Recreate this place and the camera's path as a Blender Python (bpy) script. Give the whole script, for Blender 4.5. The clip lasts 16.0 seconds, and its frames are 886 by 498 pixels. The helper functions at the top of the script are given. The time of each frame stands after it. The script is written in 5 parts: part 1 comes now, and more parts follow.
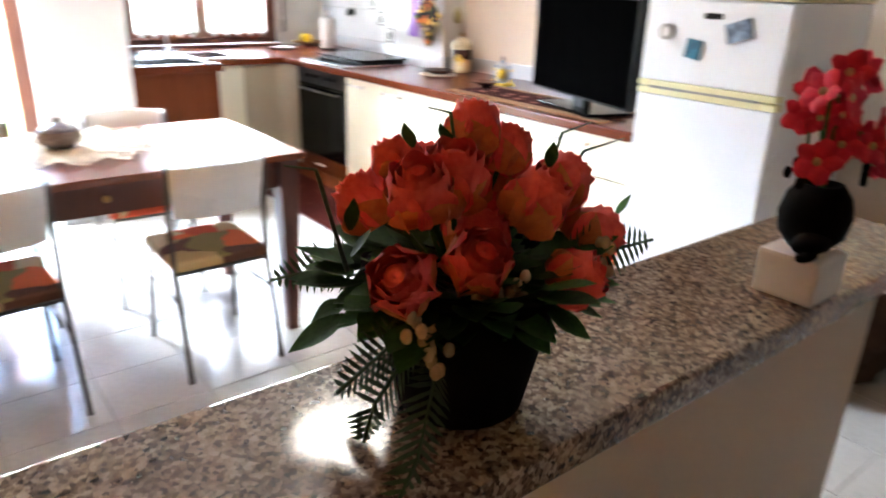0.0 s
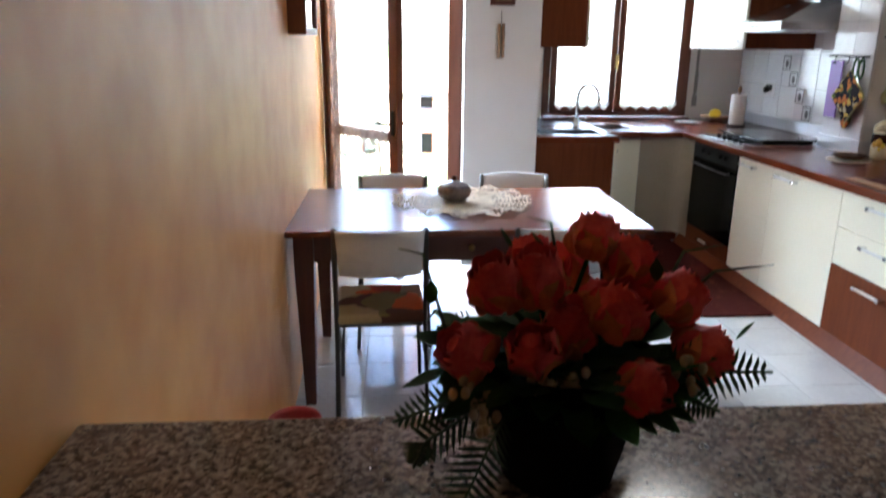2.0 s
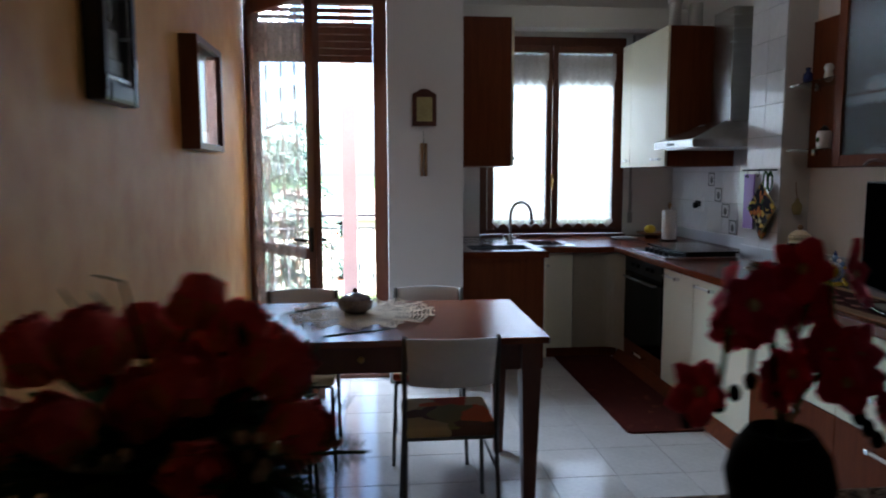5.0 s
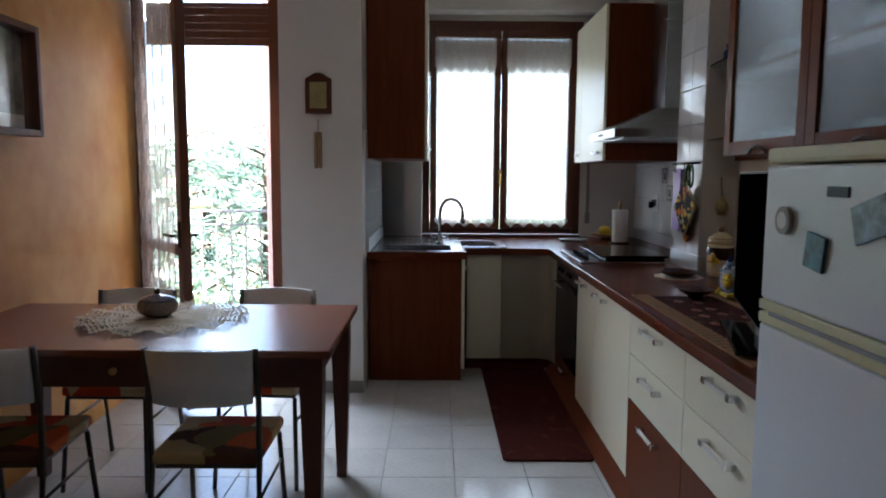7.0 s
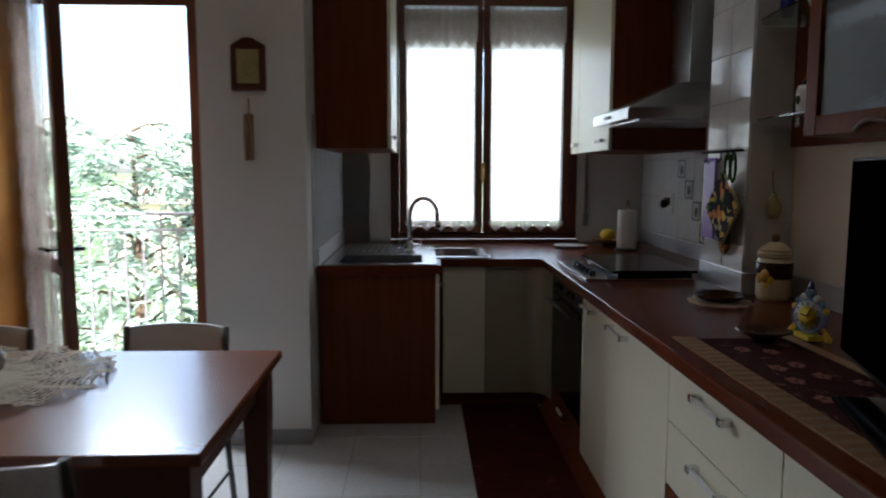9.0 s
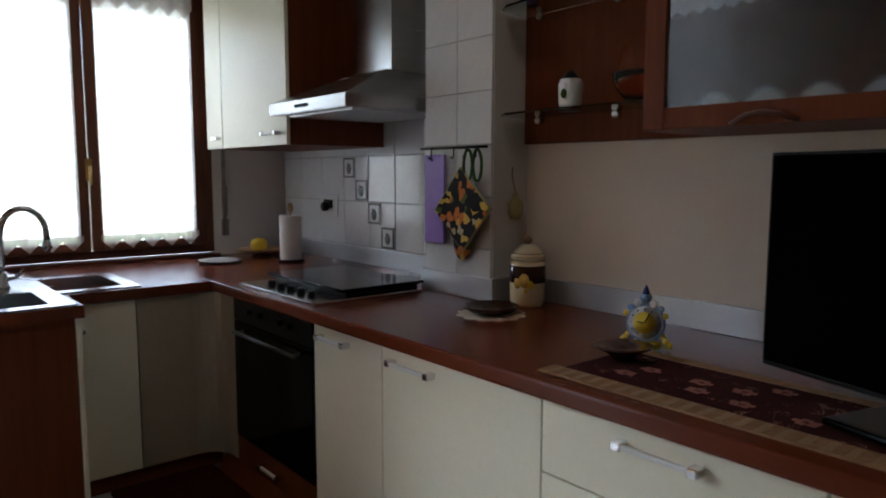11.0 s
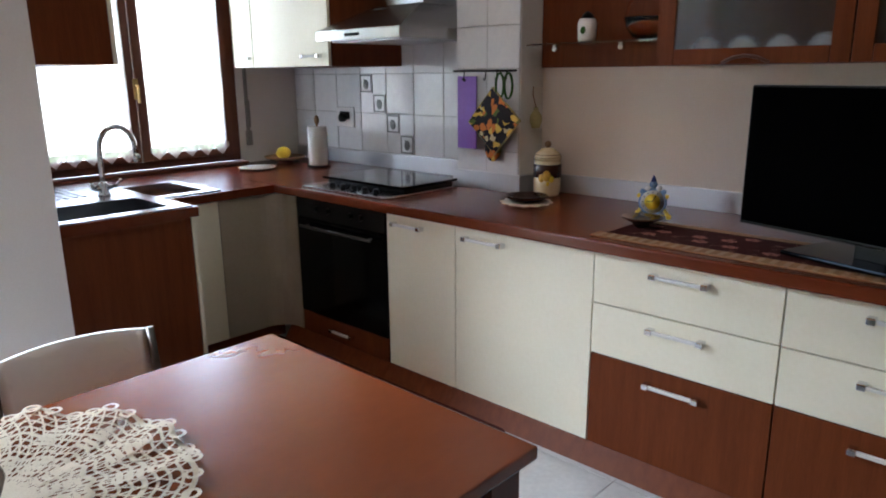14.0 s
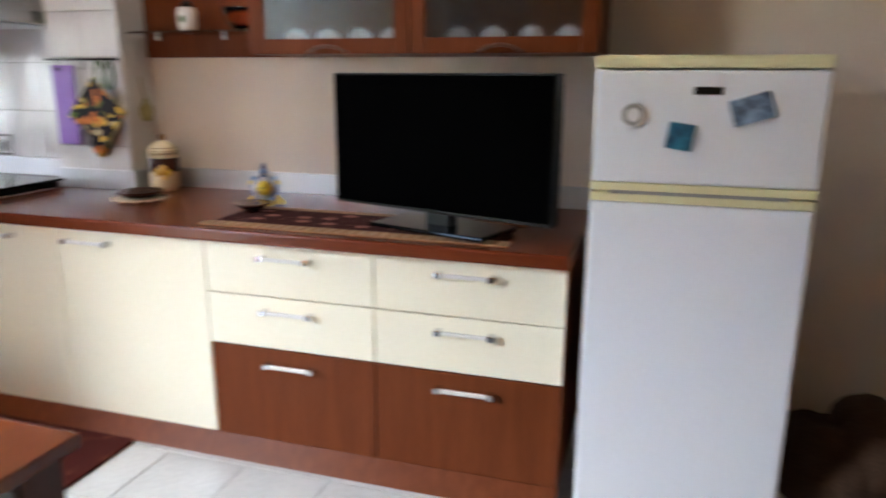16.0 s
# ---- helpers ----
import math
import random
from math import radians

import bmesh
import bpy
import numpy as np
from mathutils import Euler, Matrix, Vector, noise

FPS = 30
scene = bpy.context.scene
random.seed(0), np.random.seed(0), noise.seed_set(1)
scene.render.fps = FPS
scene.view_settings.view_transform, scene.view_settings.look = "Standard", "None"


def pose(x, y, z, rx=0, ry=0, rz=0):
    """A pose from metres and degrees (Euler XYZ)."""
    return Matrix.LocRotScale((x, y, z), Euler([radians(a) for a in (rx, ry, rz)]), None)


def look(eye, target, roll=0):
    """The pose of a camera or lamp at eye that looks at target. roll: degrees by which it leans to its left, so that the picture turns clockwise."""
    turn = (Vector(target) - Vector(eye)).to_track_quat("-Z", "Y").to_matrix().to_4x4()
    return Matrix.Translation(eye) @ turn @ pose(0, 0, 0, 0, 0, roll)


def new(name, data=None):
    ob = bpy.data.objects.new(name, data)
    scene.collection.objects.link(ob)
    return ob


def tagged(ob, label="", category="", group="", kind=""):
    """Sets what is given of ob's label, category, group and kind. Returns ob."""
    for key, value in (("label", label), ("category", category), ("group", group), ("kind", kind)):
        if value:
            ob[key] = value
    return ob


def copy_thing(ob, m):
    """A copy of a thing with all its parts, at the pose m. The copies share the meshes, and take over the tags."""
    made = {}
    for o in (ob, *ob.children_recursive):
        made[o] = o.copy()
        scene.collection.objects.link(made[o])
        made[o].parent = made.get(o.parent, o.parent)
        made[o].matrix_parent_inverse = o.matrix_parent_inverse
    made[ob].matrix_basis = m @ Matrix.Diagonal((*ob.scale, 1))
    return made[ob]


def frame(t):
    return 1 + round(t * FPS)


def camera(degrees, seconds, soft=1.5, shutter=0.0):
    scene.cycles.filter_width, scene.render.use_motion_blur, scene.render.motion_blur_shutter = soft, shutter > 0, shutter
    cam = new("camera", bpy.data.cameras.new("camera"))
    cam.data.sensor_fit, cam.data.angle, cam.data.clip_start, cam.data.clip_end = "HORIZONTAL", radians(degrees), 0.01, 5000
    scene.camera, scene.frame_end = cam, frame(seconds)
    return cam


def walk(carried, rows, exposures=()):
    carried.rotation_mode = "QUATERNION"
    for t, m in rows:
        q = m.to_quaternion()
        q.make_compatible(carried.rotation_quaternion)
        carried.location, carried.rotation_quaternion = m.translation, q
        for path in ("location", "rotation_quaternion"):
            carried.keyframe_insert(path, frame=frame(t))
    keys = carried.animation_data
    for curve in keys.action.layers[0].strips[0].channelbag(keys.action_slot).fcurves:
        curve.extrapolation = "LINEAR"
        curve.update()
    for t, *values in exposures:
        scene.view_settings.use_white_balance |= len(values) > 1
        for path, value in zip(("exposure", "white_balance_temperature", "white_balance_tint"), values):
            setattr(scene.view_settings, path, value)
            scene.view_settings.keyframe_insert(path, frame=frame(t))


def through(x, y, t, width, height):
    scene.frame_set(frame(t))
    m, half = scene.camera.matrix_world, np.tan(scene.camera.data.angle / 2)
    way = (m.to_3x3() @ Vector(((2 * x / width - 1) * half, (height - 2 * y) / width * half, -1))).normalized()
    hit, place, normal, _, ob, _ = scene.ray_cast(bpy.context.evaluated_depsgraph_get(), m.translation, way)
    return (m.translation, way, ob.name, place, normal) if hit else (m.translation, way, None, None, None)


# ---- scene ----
cam = camera(65.0, 16.0, soft=1.9, shutter=0.5)
PATH = [
    (0, (0.021, 0.278, 1.462), (1.187, 1.736, 0.745), 1.8),
    (0.5, (0.163, 0.181, 1.468), (0.805, 1.942, 0.771), 0.6),
    (1, (0.2, 0.122, 1.505), (0.408, 1.985, 0.807), 0.7),
    (1.5, (0.206, 0.057, 1.526), (0.328, 1.933, 0.845), 0.2),
    (2, (0.238, 0.064, 1.532), (0.37, 1.977, 0.965), 0.5),
    (2.5, (0.246, 0.1, 1.521), (0.387, 2.079, 1.266), 0.6),
    (3, (0.285, 0.057, 1.485), (0.414, 2.052, 1.469), 0.5),
    (3.5, (0.29, 0.05, 1.501), (0.441, 2.044, 1.476), 0.4),
    (4, (0.322, 0.045, 1.495), (0.476, 2.039, 1.434), 0.1),
    (4.5, (0.407, 0.024, 1.465), (0.574, 2.009, 1.282), -0.1),
    (5, (0.62, 0.103, 1.453), (0.808, 2.083, 1.239), -0.1),
    (6.2, (1.36, 0.2, 1.42), (1.46, 2.19, 1.2), 0.3),
    (7.5, (1.725, 0.664, 1.397), (1.652, 2.652, 1.19), 0.3),
    (8, (1.724, 0.842, 1.425), (1.55, 2.822, 1.199), 0.2),
    (8.5, (1.721, 1.105, 1.402), (1.654, 3.091, 1.179), 0.2),
    (9, (1.767, 1.395, 1.385), (1.833, 3.382, 1.165), 0.1),
    (9.5, (1.73, 1.648, 1.366), (2.031, 3.613, 1.15), 0.4),
    (10, (1.652, 1.919, 1.368), (2.387, 3.766, 1.146), 0.2),
    (12.5, (0.59, 2.47, 1.373), (2.057, 3.817, 1.189), -0.1),
    (13, (0.474, 2.342, 1.41), (1.943, 3.685, 1.211), -0.6),
    (13.5, (0.395, 2.209, 1.429), (1.845, 3.543, 1.084), -0.5),
    (14, (0.354, 2.142, 1.462), (1.771, 3.466, 0.974), -0.5),
    (14.5, (0.343, 2.117, 1.461), (1.752, 3.449, 0.969), -0.6),
    (15, (0.381, 2.038, 1.449), (1.807, 3.349, 0.955), -0.6),
    (15.5, (0.42, 1.929, 1.426), (2.059, 2.966, 0.937), -0.3),
    (16, (0.439, 1.871, 1.407), (2.296, 2.439, 0.926), 0.3),
]
EXPOSURES = [(0.0, 6.15, 6250, 11), (0.5, 5.75, 6050, 11), (1.0, 4.75, 5800, 11), (1.5, 4.7, 5800, 11), (2.0, 4.6, 5800, 11), (2.5, 3.2, 5800, 11), (3.0, 2.85, 6050, 12), (4.0, 2.75, 6000, 12), (5.0, 2.85, 5600, 11), (7.5, 3.05, 6000, 11), (8.5, 2.4, 6150, 11), (9.5, 2.55, 6150, 11), (10.0, 2.55, 6200, 11), (12.3, 3.9, 6150, 13), (14.0, 4.0, 6050, 13), (15.0, 4.05, 6050, 13), (15.5, 4.1, 6250, 13), (16.0, 4.9, 6350, 13)]
walk(cam, [(t, look(eye, target, roll)) for t, eye, target, roll in PATH], EXPOSURES)
WINDOW_POWER, DOOR_POWER, LAMP_GLOW = 2.4, 34.0, 0.27
KX, KY, LX, LY = 2.27, 5.4, 1.75, 3.37

# ---- light ----
world = bpy.data.worlds.new("sky")
scene.world = world
world.use_nodes = True
wn = world.node_tree.nodes
sky = wn.new("ShaderNodeTexSky")
sky.sky_type = "NISHITA"
sky.sun_disc = False
sky.sun_elevation, sky.sun_rotation = radians(48), radians(200)
sky.dust_density = 2.5
wn["Background"].inputs[1].default_value = 0.15
world.node_tree.links.new(sky.outputs[0], wn["Background"].inputs[0])
sun_data = bpy.data.lights.new("sun", "SUN")
sun_data.energy, sun_data.angle, sun_data.color = 5.0, radians(0.5), (1, 0.95, 0.88)
sun = new("sun", sun_data)
sun.matrix_world = look((0, 0, 30), (7.0, 20.0, 6.0))


def area_lamp(name, eye, target, w, h, power, color):
    d = bpy.data.lights.new(name, "AREA")
    d.shape, d.size, d.size_y, d.energy, d.color = "RECTANGLE", w, h, power, color
    ob = new(name, d)
    ob.matrix_world = look(eye, target)
    return ob


area_lamp("window_daylight", (2.22, 6.72, 1.62), (2.22, 0, 1.4), 1.28, 1.25, WINDOW_POWER, (0.93, 0.97, 1.0))
area_lamp("balcony_daylight", (-0.75, 6.15, 2.95), (1.9, 2.9, 0.5), 1.6, 0.7, DOOR_POWER, (0.9, 0.96, 1.0))



# ---- materials ----
def material(name, a, b=None, rough=0.5, metal=0.0, scale=6.0, fine=80.0, bump=0.05, mix=0.5, stretch=(1, 1, 1), coat=0.0, spec=0.5, rand=0.0, vary=0.08):
    """Two-scale noise between colours a and b, with fine relief."""
    m = bpy.data.materials.new(name)
    m.use_nodes = True
    n, l = m.node_tree.nodes, m.node_tree.links
    p = n["Principled BSDF"]
    b = b or tuple(c * 0.85 for c in a)
    tc, mp = n.new("ShaderNodeTexCoord"), n.new("ShaderNodeMapping")
    mp.inputs["Scale"].default_value = stretch
    l.new(tc.outputs["Object"], mp.inputs[0])
    n1, n2 = n.new("ShaderNodeTexNoise"), n.new("ShaderNodeTexNoise")
    n1.inputs["Scale"].default_value, n2.inputs["Scale"].default_value = scale, fine
    n1.inputs["Detail"].default_value, n2.inputs["Detail"].default_value = 4, 3
    add = n.new("ShaderNodeMath")
    add.operation = "MULTIPLY_ADD"
    add.inputs[1].default_value = mix
    l.new(mp.outputs[0], n1.inputs[0]), l.new(mp.outputs[0], n2.inputs[0])
    l.new(n2.outputs[0], add.inputs[0])
    sc = n.new("ShaderNodeMath")
    sc.operation = "MULTIPLY"
    sc.inputs[1].default_value = 1 - mix
    l.new(n1.outputs[0], sc.inputs[0]), l.new(sc.outputs[0], add.inputs[2])
    ramp = n.new("ShaderNodeValToRGB")
    ramp.color_ramp.elements[0].position, ramp.color_ramp.elements[1].position = 0.32, 0.68
    ramp.color_ramp.elements[0].color, ramp.color_ramp.elements[1].color = (*b, 1), (*a, 1)
    fac = add.outputs[0]
    if rand:
        info, ma = n.new("ShaderNodeObjectInfo"), n.new("ShaderNodeMath")
        ma.operation, ma.inputs[1].default_value = "MULTIPLY_ADD", rand
        l.new(info.outputs["Random"], ma.inputs[0]), l.new(fac, ma.inputs[2])
        fac = ma.outputs[0]
    l.new(fac, ramp.inputs[0]), l.new(ramp.outputs[0], p.inputs["Base Color"])
    rr = n.new("ShaderNodeMapRange")
    rr.inputs["To Min"].default_value, rr.inputs["To Max"].default_value = max(0.02, rough - vary), min(1, rough + vary)
    l.new(n1.outputs[0], rr.inputs[0]), l.new(rr.outputs[0], p.inputs["Roughness"])
    p.inputs["Metallic"].default_value, p.inputs["Coat Weight"].default_value = metal, coat
    p.inputs["Specular IOR Level"].default_value = spec
    if bump:
        bp = n.new("ShaderNodeBump")
        bp.inputs["Strength"].default_value, bp.inputs["Distance"].default_value = bump, 0.004
        l.new(add.outputs[0], bp.inputs["Height"]), l.new(bp.outputs[0], p.inputs["Normal"])
    return m


def granite():
    m = material("granite", (0.36, 0.28, 0.22), (0.16, 0.12, 0.1), 0.12, scale=5, bump=0.0)
    n, l = m.node_tree.nodes, m.node_tree.links
    tc, v, v2 = n.new("ShaderNodeTexCoord"), n.new("ShaderNodeTexVoronoi"), n.new("ShaderNodeTexNoise")
    v.inputs["Scale"].default_value, v2.inputs["Scale"].default_value = 190, 110
    v2.inputs["Detail"].default_value = 5
    l.new(tc.outputs["Object"], v.inputs[0]), l.new(tc.outputs["Object"], v2.inputs[0])
    hsv = n.new("ShaderNodeSeparateColor")
    l.new(v.outputs["Color"], hsv.inputs[0])
    ad = n.new("ShaderNodeMath")
    ad.operation, ad.inputs[1].default_value = "MULTIPLY_ADD", 0.45
    l.new(hsv.outputs[0], ad.inputs[0])
    ml = n.new("ShaderNodeMath")
    ml.operation, ml.inputs[1].default_value = "MULTIPLY", 0.6
    l.new(v2.outputs[0], ml.inputs[0]), l.new(ml.outputs[0], ad.inputs[2])
    r = n.new("ShaderNodeValToRGB")
    e = r.color_ramp.elements
    e[0].position, e[0].color = 0.28, (0.03, 0.022, 0.018, 1)
    e[1].position, e[1].color = 0.78, (0.42, 0.33, 0.25, 1)
    mid = e.new(0.45)
    mid.color = (0.15, 0.1, 0.07, 1)
    mid = e.new(0.6)
    mid.color = (0.28, 0.2, 0.145, 1)
    l.new(ad.outputs[0], r.inputs[0]), l.new(r.outputs[0], n["Principled BSDF"].inputs["Base Color"])
    return m


def sheer(name, color, clear, through=0.6):
    """Thin woven cloth: part see-through, part translucent."""
    m = bpy.data.materials.new(name)
    m.use_nodes = True
    n, l = m.node_tree.nodes, m.node_tree.links
    n.remove(n["Principled BSDF"])
    d, t, c = n.new("ShaderNodeBsdfDiffuse"), n.new("ShaderNodeBsdfTranslucent"), n.new("ShaderNodeBsdfTransparent")
    d.inputs[0].default_value = t.inputs[0].default_value = (*color, 1)
    a, b = n.new("ShaderNodeMixShader"), n.new("ShaderNodeMixShader")
    a.inputs[0].default_value = through
    l.new(d.outputs[0], a.inputs[1]), l.new(t.outputs[0], a.inputs[2])
    tc, w = n.new("ShaderNodeTexCoord"), n.new("ShaderNodeTexNoise")
    w.inputs["Scale"].default_value = 45
    mr = n.new("ShaderNodeMapRange")
    mr.inputs["To Min"].default_value, mr.inputs["To Max"].default_value = max(0, clear - 0.2), min(1, clear + 0.2)
    l.new(tc.outputs["Object"], w.inputs[0]), l.new(w.outputs[0], mr.inputs[0]), l.new(mr.outputs[0], b.inputs[0])
    l.new(a.outputs[0], b.inputs[1]), l.new(c.outputs[0], b.inputs[2])
    l.new(b.outputs[0], n["Material Output"].inputs[0])
    return m


def glass(name, color=(1, 1, 1), rough=0.0):
    m = bpy.data.materials.new(name)
    m.use_nodes = True
    p = m.node_tree.nodes["Principled BSDF"]
    p.inputs["Base Color"].default_value = (*color, 1)
    p.inputs["Transmission Weight"].default_value, p.inputs["Roughness"].default_value, p.inputs["IOR"].default_value = 1, rough, 1.45
    return m


def glow(name, color, strength):
    m = bpy.data.materials.new(name)
    m.use_nodes = True
    p = m.node_tree.nodes["Principled BSDF"]
    p.inputs["Base Color"].default_value = (0.9, 0.85, 0.75, 1)
    p.inputs["Emission Color"].default_value, p.inputs["Emission Strength"].default_value = (*color, 1), strength
    return m


def patchwork():
    """Printed seat cloth: orange, cream, olive and brown patches."""
    m = material("patchwork_cloth", (0.5, 0.1, 0.02), rough=0.9, fine=300, bump=0.2)
    n, l = m.node_tree.nodes, m.node_tree.links
    tc, v, nz = n.new("ShaderNodeTexCoord"), n.new("ShaderNodeTexVoronoi"), n.new("ShaderNodeTexNoise")
    nz.inputs["Scale"].default_value = 7
    v.inputs["Scale"].default_value = 6.5
    mx = n.new("ShaderNodeMixRGB")
    mx.inputs[0].default_value = 0.12
    l.new(tc.outputs["Object"], nz.inputs[0]), l.new(tc.outputs["Object"], mx.inputs[1]), l.new(nz.outputs["Color"], mx.inputs[2])
    l.new(mx.outputs[0], v.inputs[0])
    sp, r = n.new("ShaderNodeSeparateColor"), n.new("ShaderNodeValToRGB")
    l.new(v.outputs["Color"], sp.inputs[0]), l.new(sp.outputs[0], r.inputs[0])
    r.color_ramp.interpolation = "CONSTANT"
    e = r.color_ramp.elements
    e[0].color, e[1].position, e[1].color = (0.72, 0.14, 0.03, 1), 0.25, (0.68, 0.56, 0.32, 1)
    for pos, c in ((0.45, (0.24, 0.19, 0.06, 1)), (0.58, (0.6, 0.09, 0.03, 1)), (0.74, (0.5, 0.36, 0.17, 1)), (0.9, (0.12, 0.05, 0.03, 1))):
        e.new(pos).color = c
    l.new(r.outputs[0], n["Principled BSDF"].inputs["Base Color"])
    return m


def fruit_print():
    """Black cloth printed with small yellow, orange and green fruit."""
    m = patchwork()
    m.name = "fruit_print_cloth"
    n = m.node_tree.nodes
    for x in n:
        if x.type == "TEX_VORONOI":
            x.inputs["Scale"].default_value = 38
        if x.type == "VALTORGB" and x.color_ramp.interpolation == "CONSTANT":
            tones = ((0.01, 0.009, 0.014), (0.012, 0.01, 0.016), (0.09, 0.13, 0.03), (0.55, 0.16, 0.03), (0.62, 0.4, 0.07), (0.5, 0.42, 0.25))
            for el, c, pos in zip(x.color_ramp.elements, tones, (0, 0.3, 0.56, 0.7, 0.82, 0.95)):
                el.position, el.color = pos, (*c, 1)
    return m


def rug_cloth(name, red, dark, gold, scale):
    m = material(name, red, dark, 0.95, scale=scale, fine=220, bump=0.3, spec=0.1)
    n, l = m.node_tree.nodes, m.node_tree.links
    r = [x for x in n if x.type == "VALTORGB"][0].color_ramp
    r.elements.new(0.6).color = (*dark, 1)
    r.elements.new(0.64).color = (*gold, 1)
    return m


M_ORANGE = material("orange_stucco", (0.82, 0.43, 0.13), (0.64, 0.23, 0.028), 0.5, scale=1.5, fine=6, mix=0.35, bump=0.12)
M_WHITE = material("white_plaster", (0.74, 0.71, 0.68), (0.68, 0.65, 0.62), 0.85, scale=2, fine=120, bump=0.06)
M_CREAMWALL = material("cream_plaster", (0.76, 0.67, 0.59), (0.71, 0.62, 0.53), 0.8, scale=2, fine=120, bump=0.06)
M_CEIL = material("ceiling_paint", (0.8, 0.79, 0.78), (0.76, 0.75, 0.74), 0.9, scale=1.5, fine=90, bump=0.03)
M_GROUT = material("floor_grout", (0.36, 0.34, 0.32), (0.28, 0.27, 0.25), 0.9)
M_FTILE = material("floor_tile", (0.52, 0.52, 0.51), (0.43, 0.43, 0.425), 0.13, scale=5, fine=40, bump=0.015, rand=0.15)
M_WGROUT = material("wall_grout", (0.5, 0.5, 0.5), (0.42, 0.42, 0.42), 0.9)
M_WTILE = material("wall_tile", (0.72, 0.72, 0.73), (0.66, 0.66, 0.68), 0.1, scale=14, fine=60, bump=0.12, rand=0.1)
M_MOTIF = material("motif_ink", (0.05, 0.05, 0.055), (0.2, 0.2, 0.2), 0.3, scale=90, fine=160)
M_SKIRT = material("grey_skirting", (0.3, 0.29, 0.28), (0.25, 0.24, 0.23), 0.4)
M_WOOD = material("cherry_wood", (0.16, 0.04, 0.012), (0.105, 0.024, 0.007), 0.45, scale=4, fine=40, stretch=(9, 9, 0.6), bump=0.02, mix=0.35, spec=0.12)
M_TOP = material("cherry_worktop", (0.15, 0.033, 0.012), (0.11, 0.022, 0.008), 0.26, scale=6, fine=60, stretch=(4, 0.5, 4), bump=0.0, mix=0.35, spec=0.2, vary=0.02)
M_TABLE = material("table_wood", (0.19, 0.045, 0.012), (0.15, 0.034, 0.009), 0.24, scale=2, fine=30, stretch=(0.8, 1.6, 1.6), bump=0.0, mix=0.25, spec=0.8, vary=0.012)
M_DARKWOOD = material("dark_wood", (0.12, 0.035, 0.018), (0.07, 0.018, 0.01), 0.4, scale=5, fine=70, stretch=(8, 8, 1), bump=0.08)
M_FRAMEWOOD = material("window_wood", (0.17, 0.055, 0.025), (0.1, 0.028, 0.013), 0.38, scale=5, fine=70, stretch=(8, 8, 1), bump=0.08)
M_CREAM = material("cream_lacquer", (0.84, 0.79, 0.63), (0.79, 0.74, 0.57), 0.35, scale=3, fine=60, bump=0.015)
# Less than half the cream lacquer's tone, only for the curved corner door.
M_CURVEDOOR = material("curved_door_lacquer", (0.4, 0.34, 0.25), (0.36, 0.3, 0.215), 0.4, scale=3, fine=60, bump=0.015)
M_STEEL = material("brushed_steel", (0.52, 0.52, 0.52), (0.42, 0.42, 0.43), 0.26, 1.0, scale=3, fine=260, stretch=(1, 1, 14), bump=0.0, vary=0.04)
M_CHROME = material("chrome", (0.75, 0.75, 0.76), (0.68, 0.68, 0.69), 0.1, 1.0, bump=0.0)
M_ALU = material("aluminium_upstand", (0.6, 0.61, 0.64), (0.54, 0.55, 0.58), 0.42, 0.7, scale=8, fine=150, bump=0.02)
M_BLACKGLASS = material("black_glass", (0.003, 0.003, 0.0035), (0.002, 0.002, 0.002), 0.1, bump=0.0, spec=0.12)
M_BLACK = material("black_plastic", (0.005, 0.005, 0.005), (0.003, 0.003, 0.003), 0.4, spec=0.2)
M_SCREEN = material("tv_screen", (0.0015, 0.0015, 0.0018), (0.001, 0.001, 0.001), 0.35, bump=0.0, spec=0.0)
M_GRANITE = granite()
M_FRIDGE = material("fridge_enamel", (0.8, 0.83, 0.88), (0.76, 0.79, 0.84), 0.32, scale=3, fine=150, bump=0.02)
M_YELLOWED = material("yellowed_plastic", (0.74, 0.7, 0.42), (0.68, 0.63, 0.36), 0.45)
M_CHAIRBACK = material("white_chair_shell", (0.86, 0.88, 0.9), (0.82, 0.84, 0.86), 0.28, scale=4, fine=60, bump=0.01)
M_LEG = material("dark_steel_tube", (0.1, 0.095, 0.09), (0.06, 0.055, 0.05), 0.35, 0.8)
M_PATCH = patchwork()
M_LACE = material("crochet_lace", (0.78, 0.7, 0.57), (0.68, 0.6, 0.46), 0.95, scale=30, fine=260, bump=0.5, spec=0.1)
M_SHEER = sheer("window_net", (0.95, 0.95, 0.95), 0.25)
M_LACEBAND = sheer("window_lace", (0.72, 0.68, 0.67), 0.1, 0.12)
M_DOORNET = sheer("door_net", (0.62, 0.57, 0.54), 0.55, 0.3)
M_DOORLACE = sheer("door_lace_pattern", (0.55, 0.45, 0.4), 0.12)
M_GLASS = glass("clear_glass")
M_FROST = glass("frosted_glass", (0.54, 0.6, 0.67), 0.26)
M_SHELFGLASS = glass("shelf_glass", (0.75, 0.9, 0.82))
M_LAMPGLASS = glow("lit_lamp_glass", (1.0, 0.84, 0.58), LAMP_GLOW)
M_LAMPGLASS2 = glow("lit_white_lamp_glass", (1.0, 0.92, 0.8), LAMP_GLOW * 2.2)
M_BRASS = material("brass", (0.6, 0.4, 0.16), (0.45, 0.28, 0.1), 0.3, 1.0)
M_ROSE = material("rose_petal", (0.9, 0.15, 0.12), (0.74, 0.07, 0.06), 0.6, scale=30, fine=150, bump=0.1, spec=0.25)
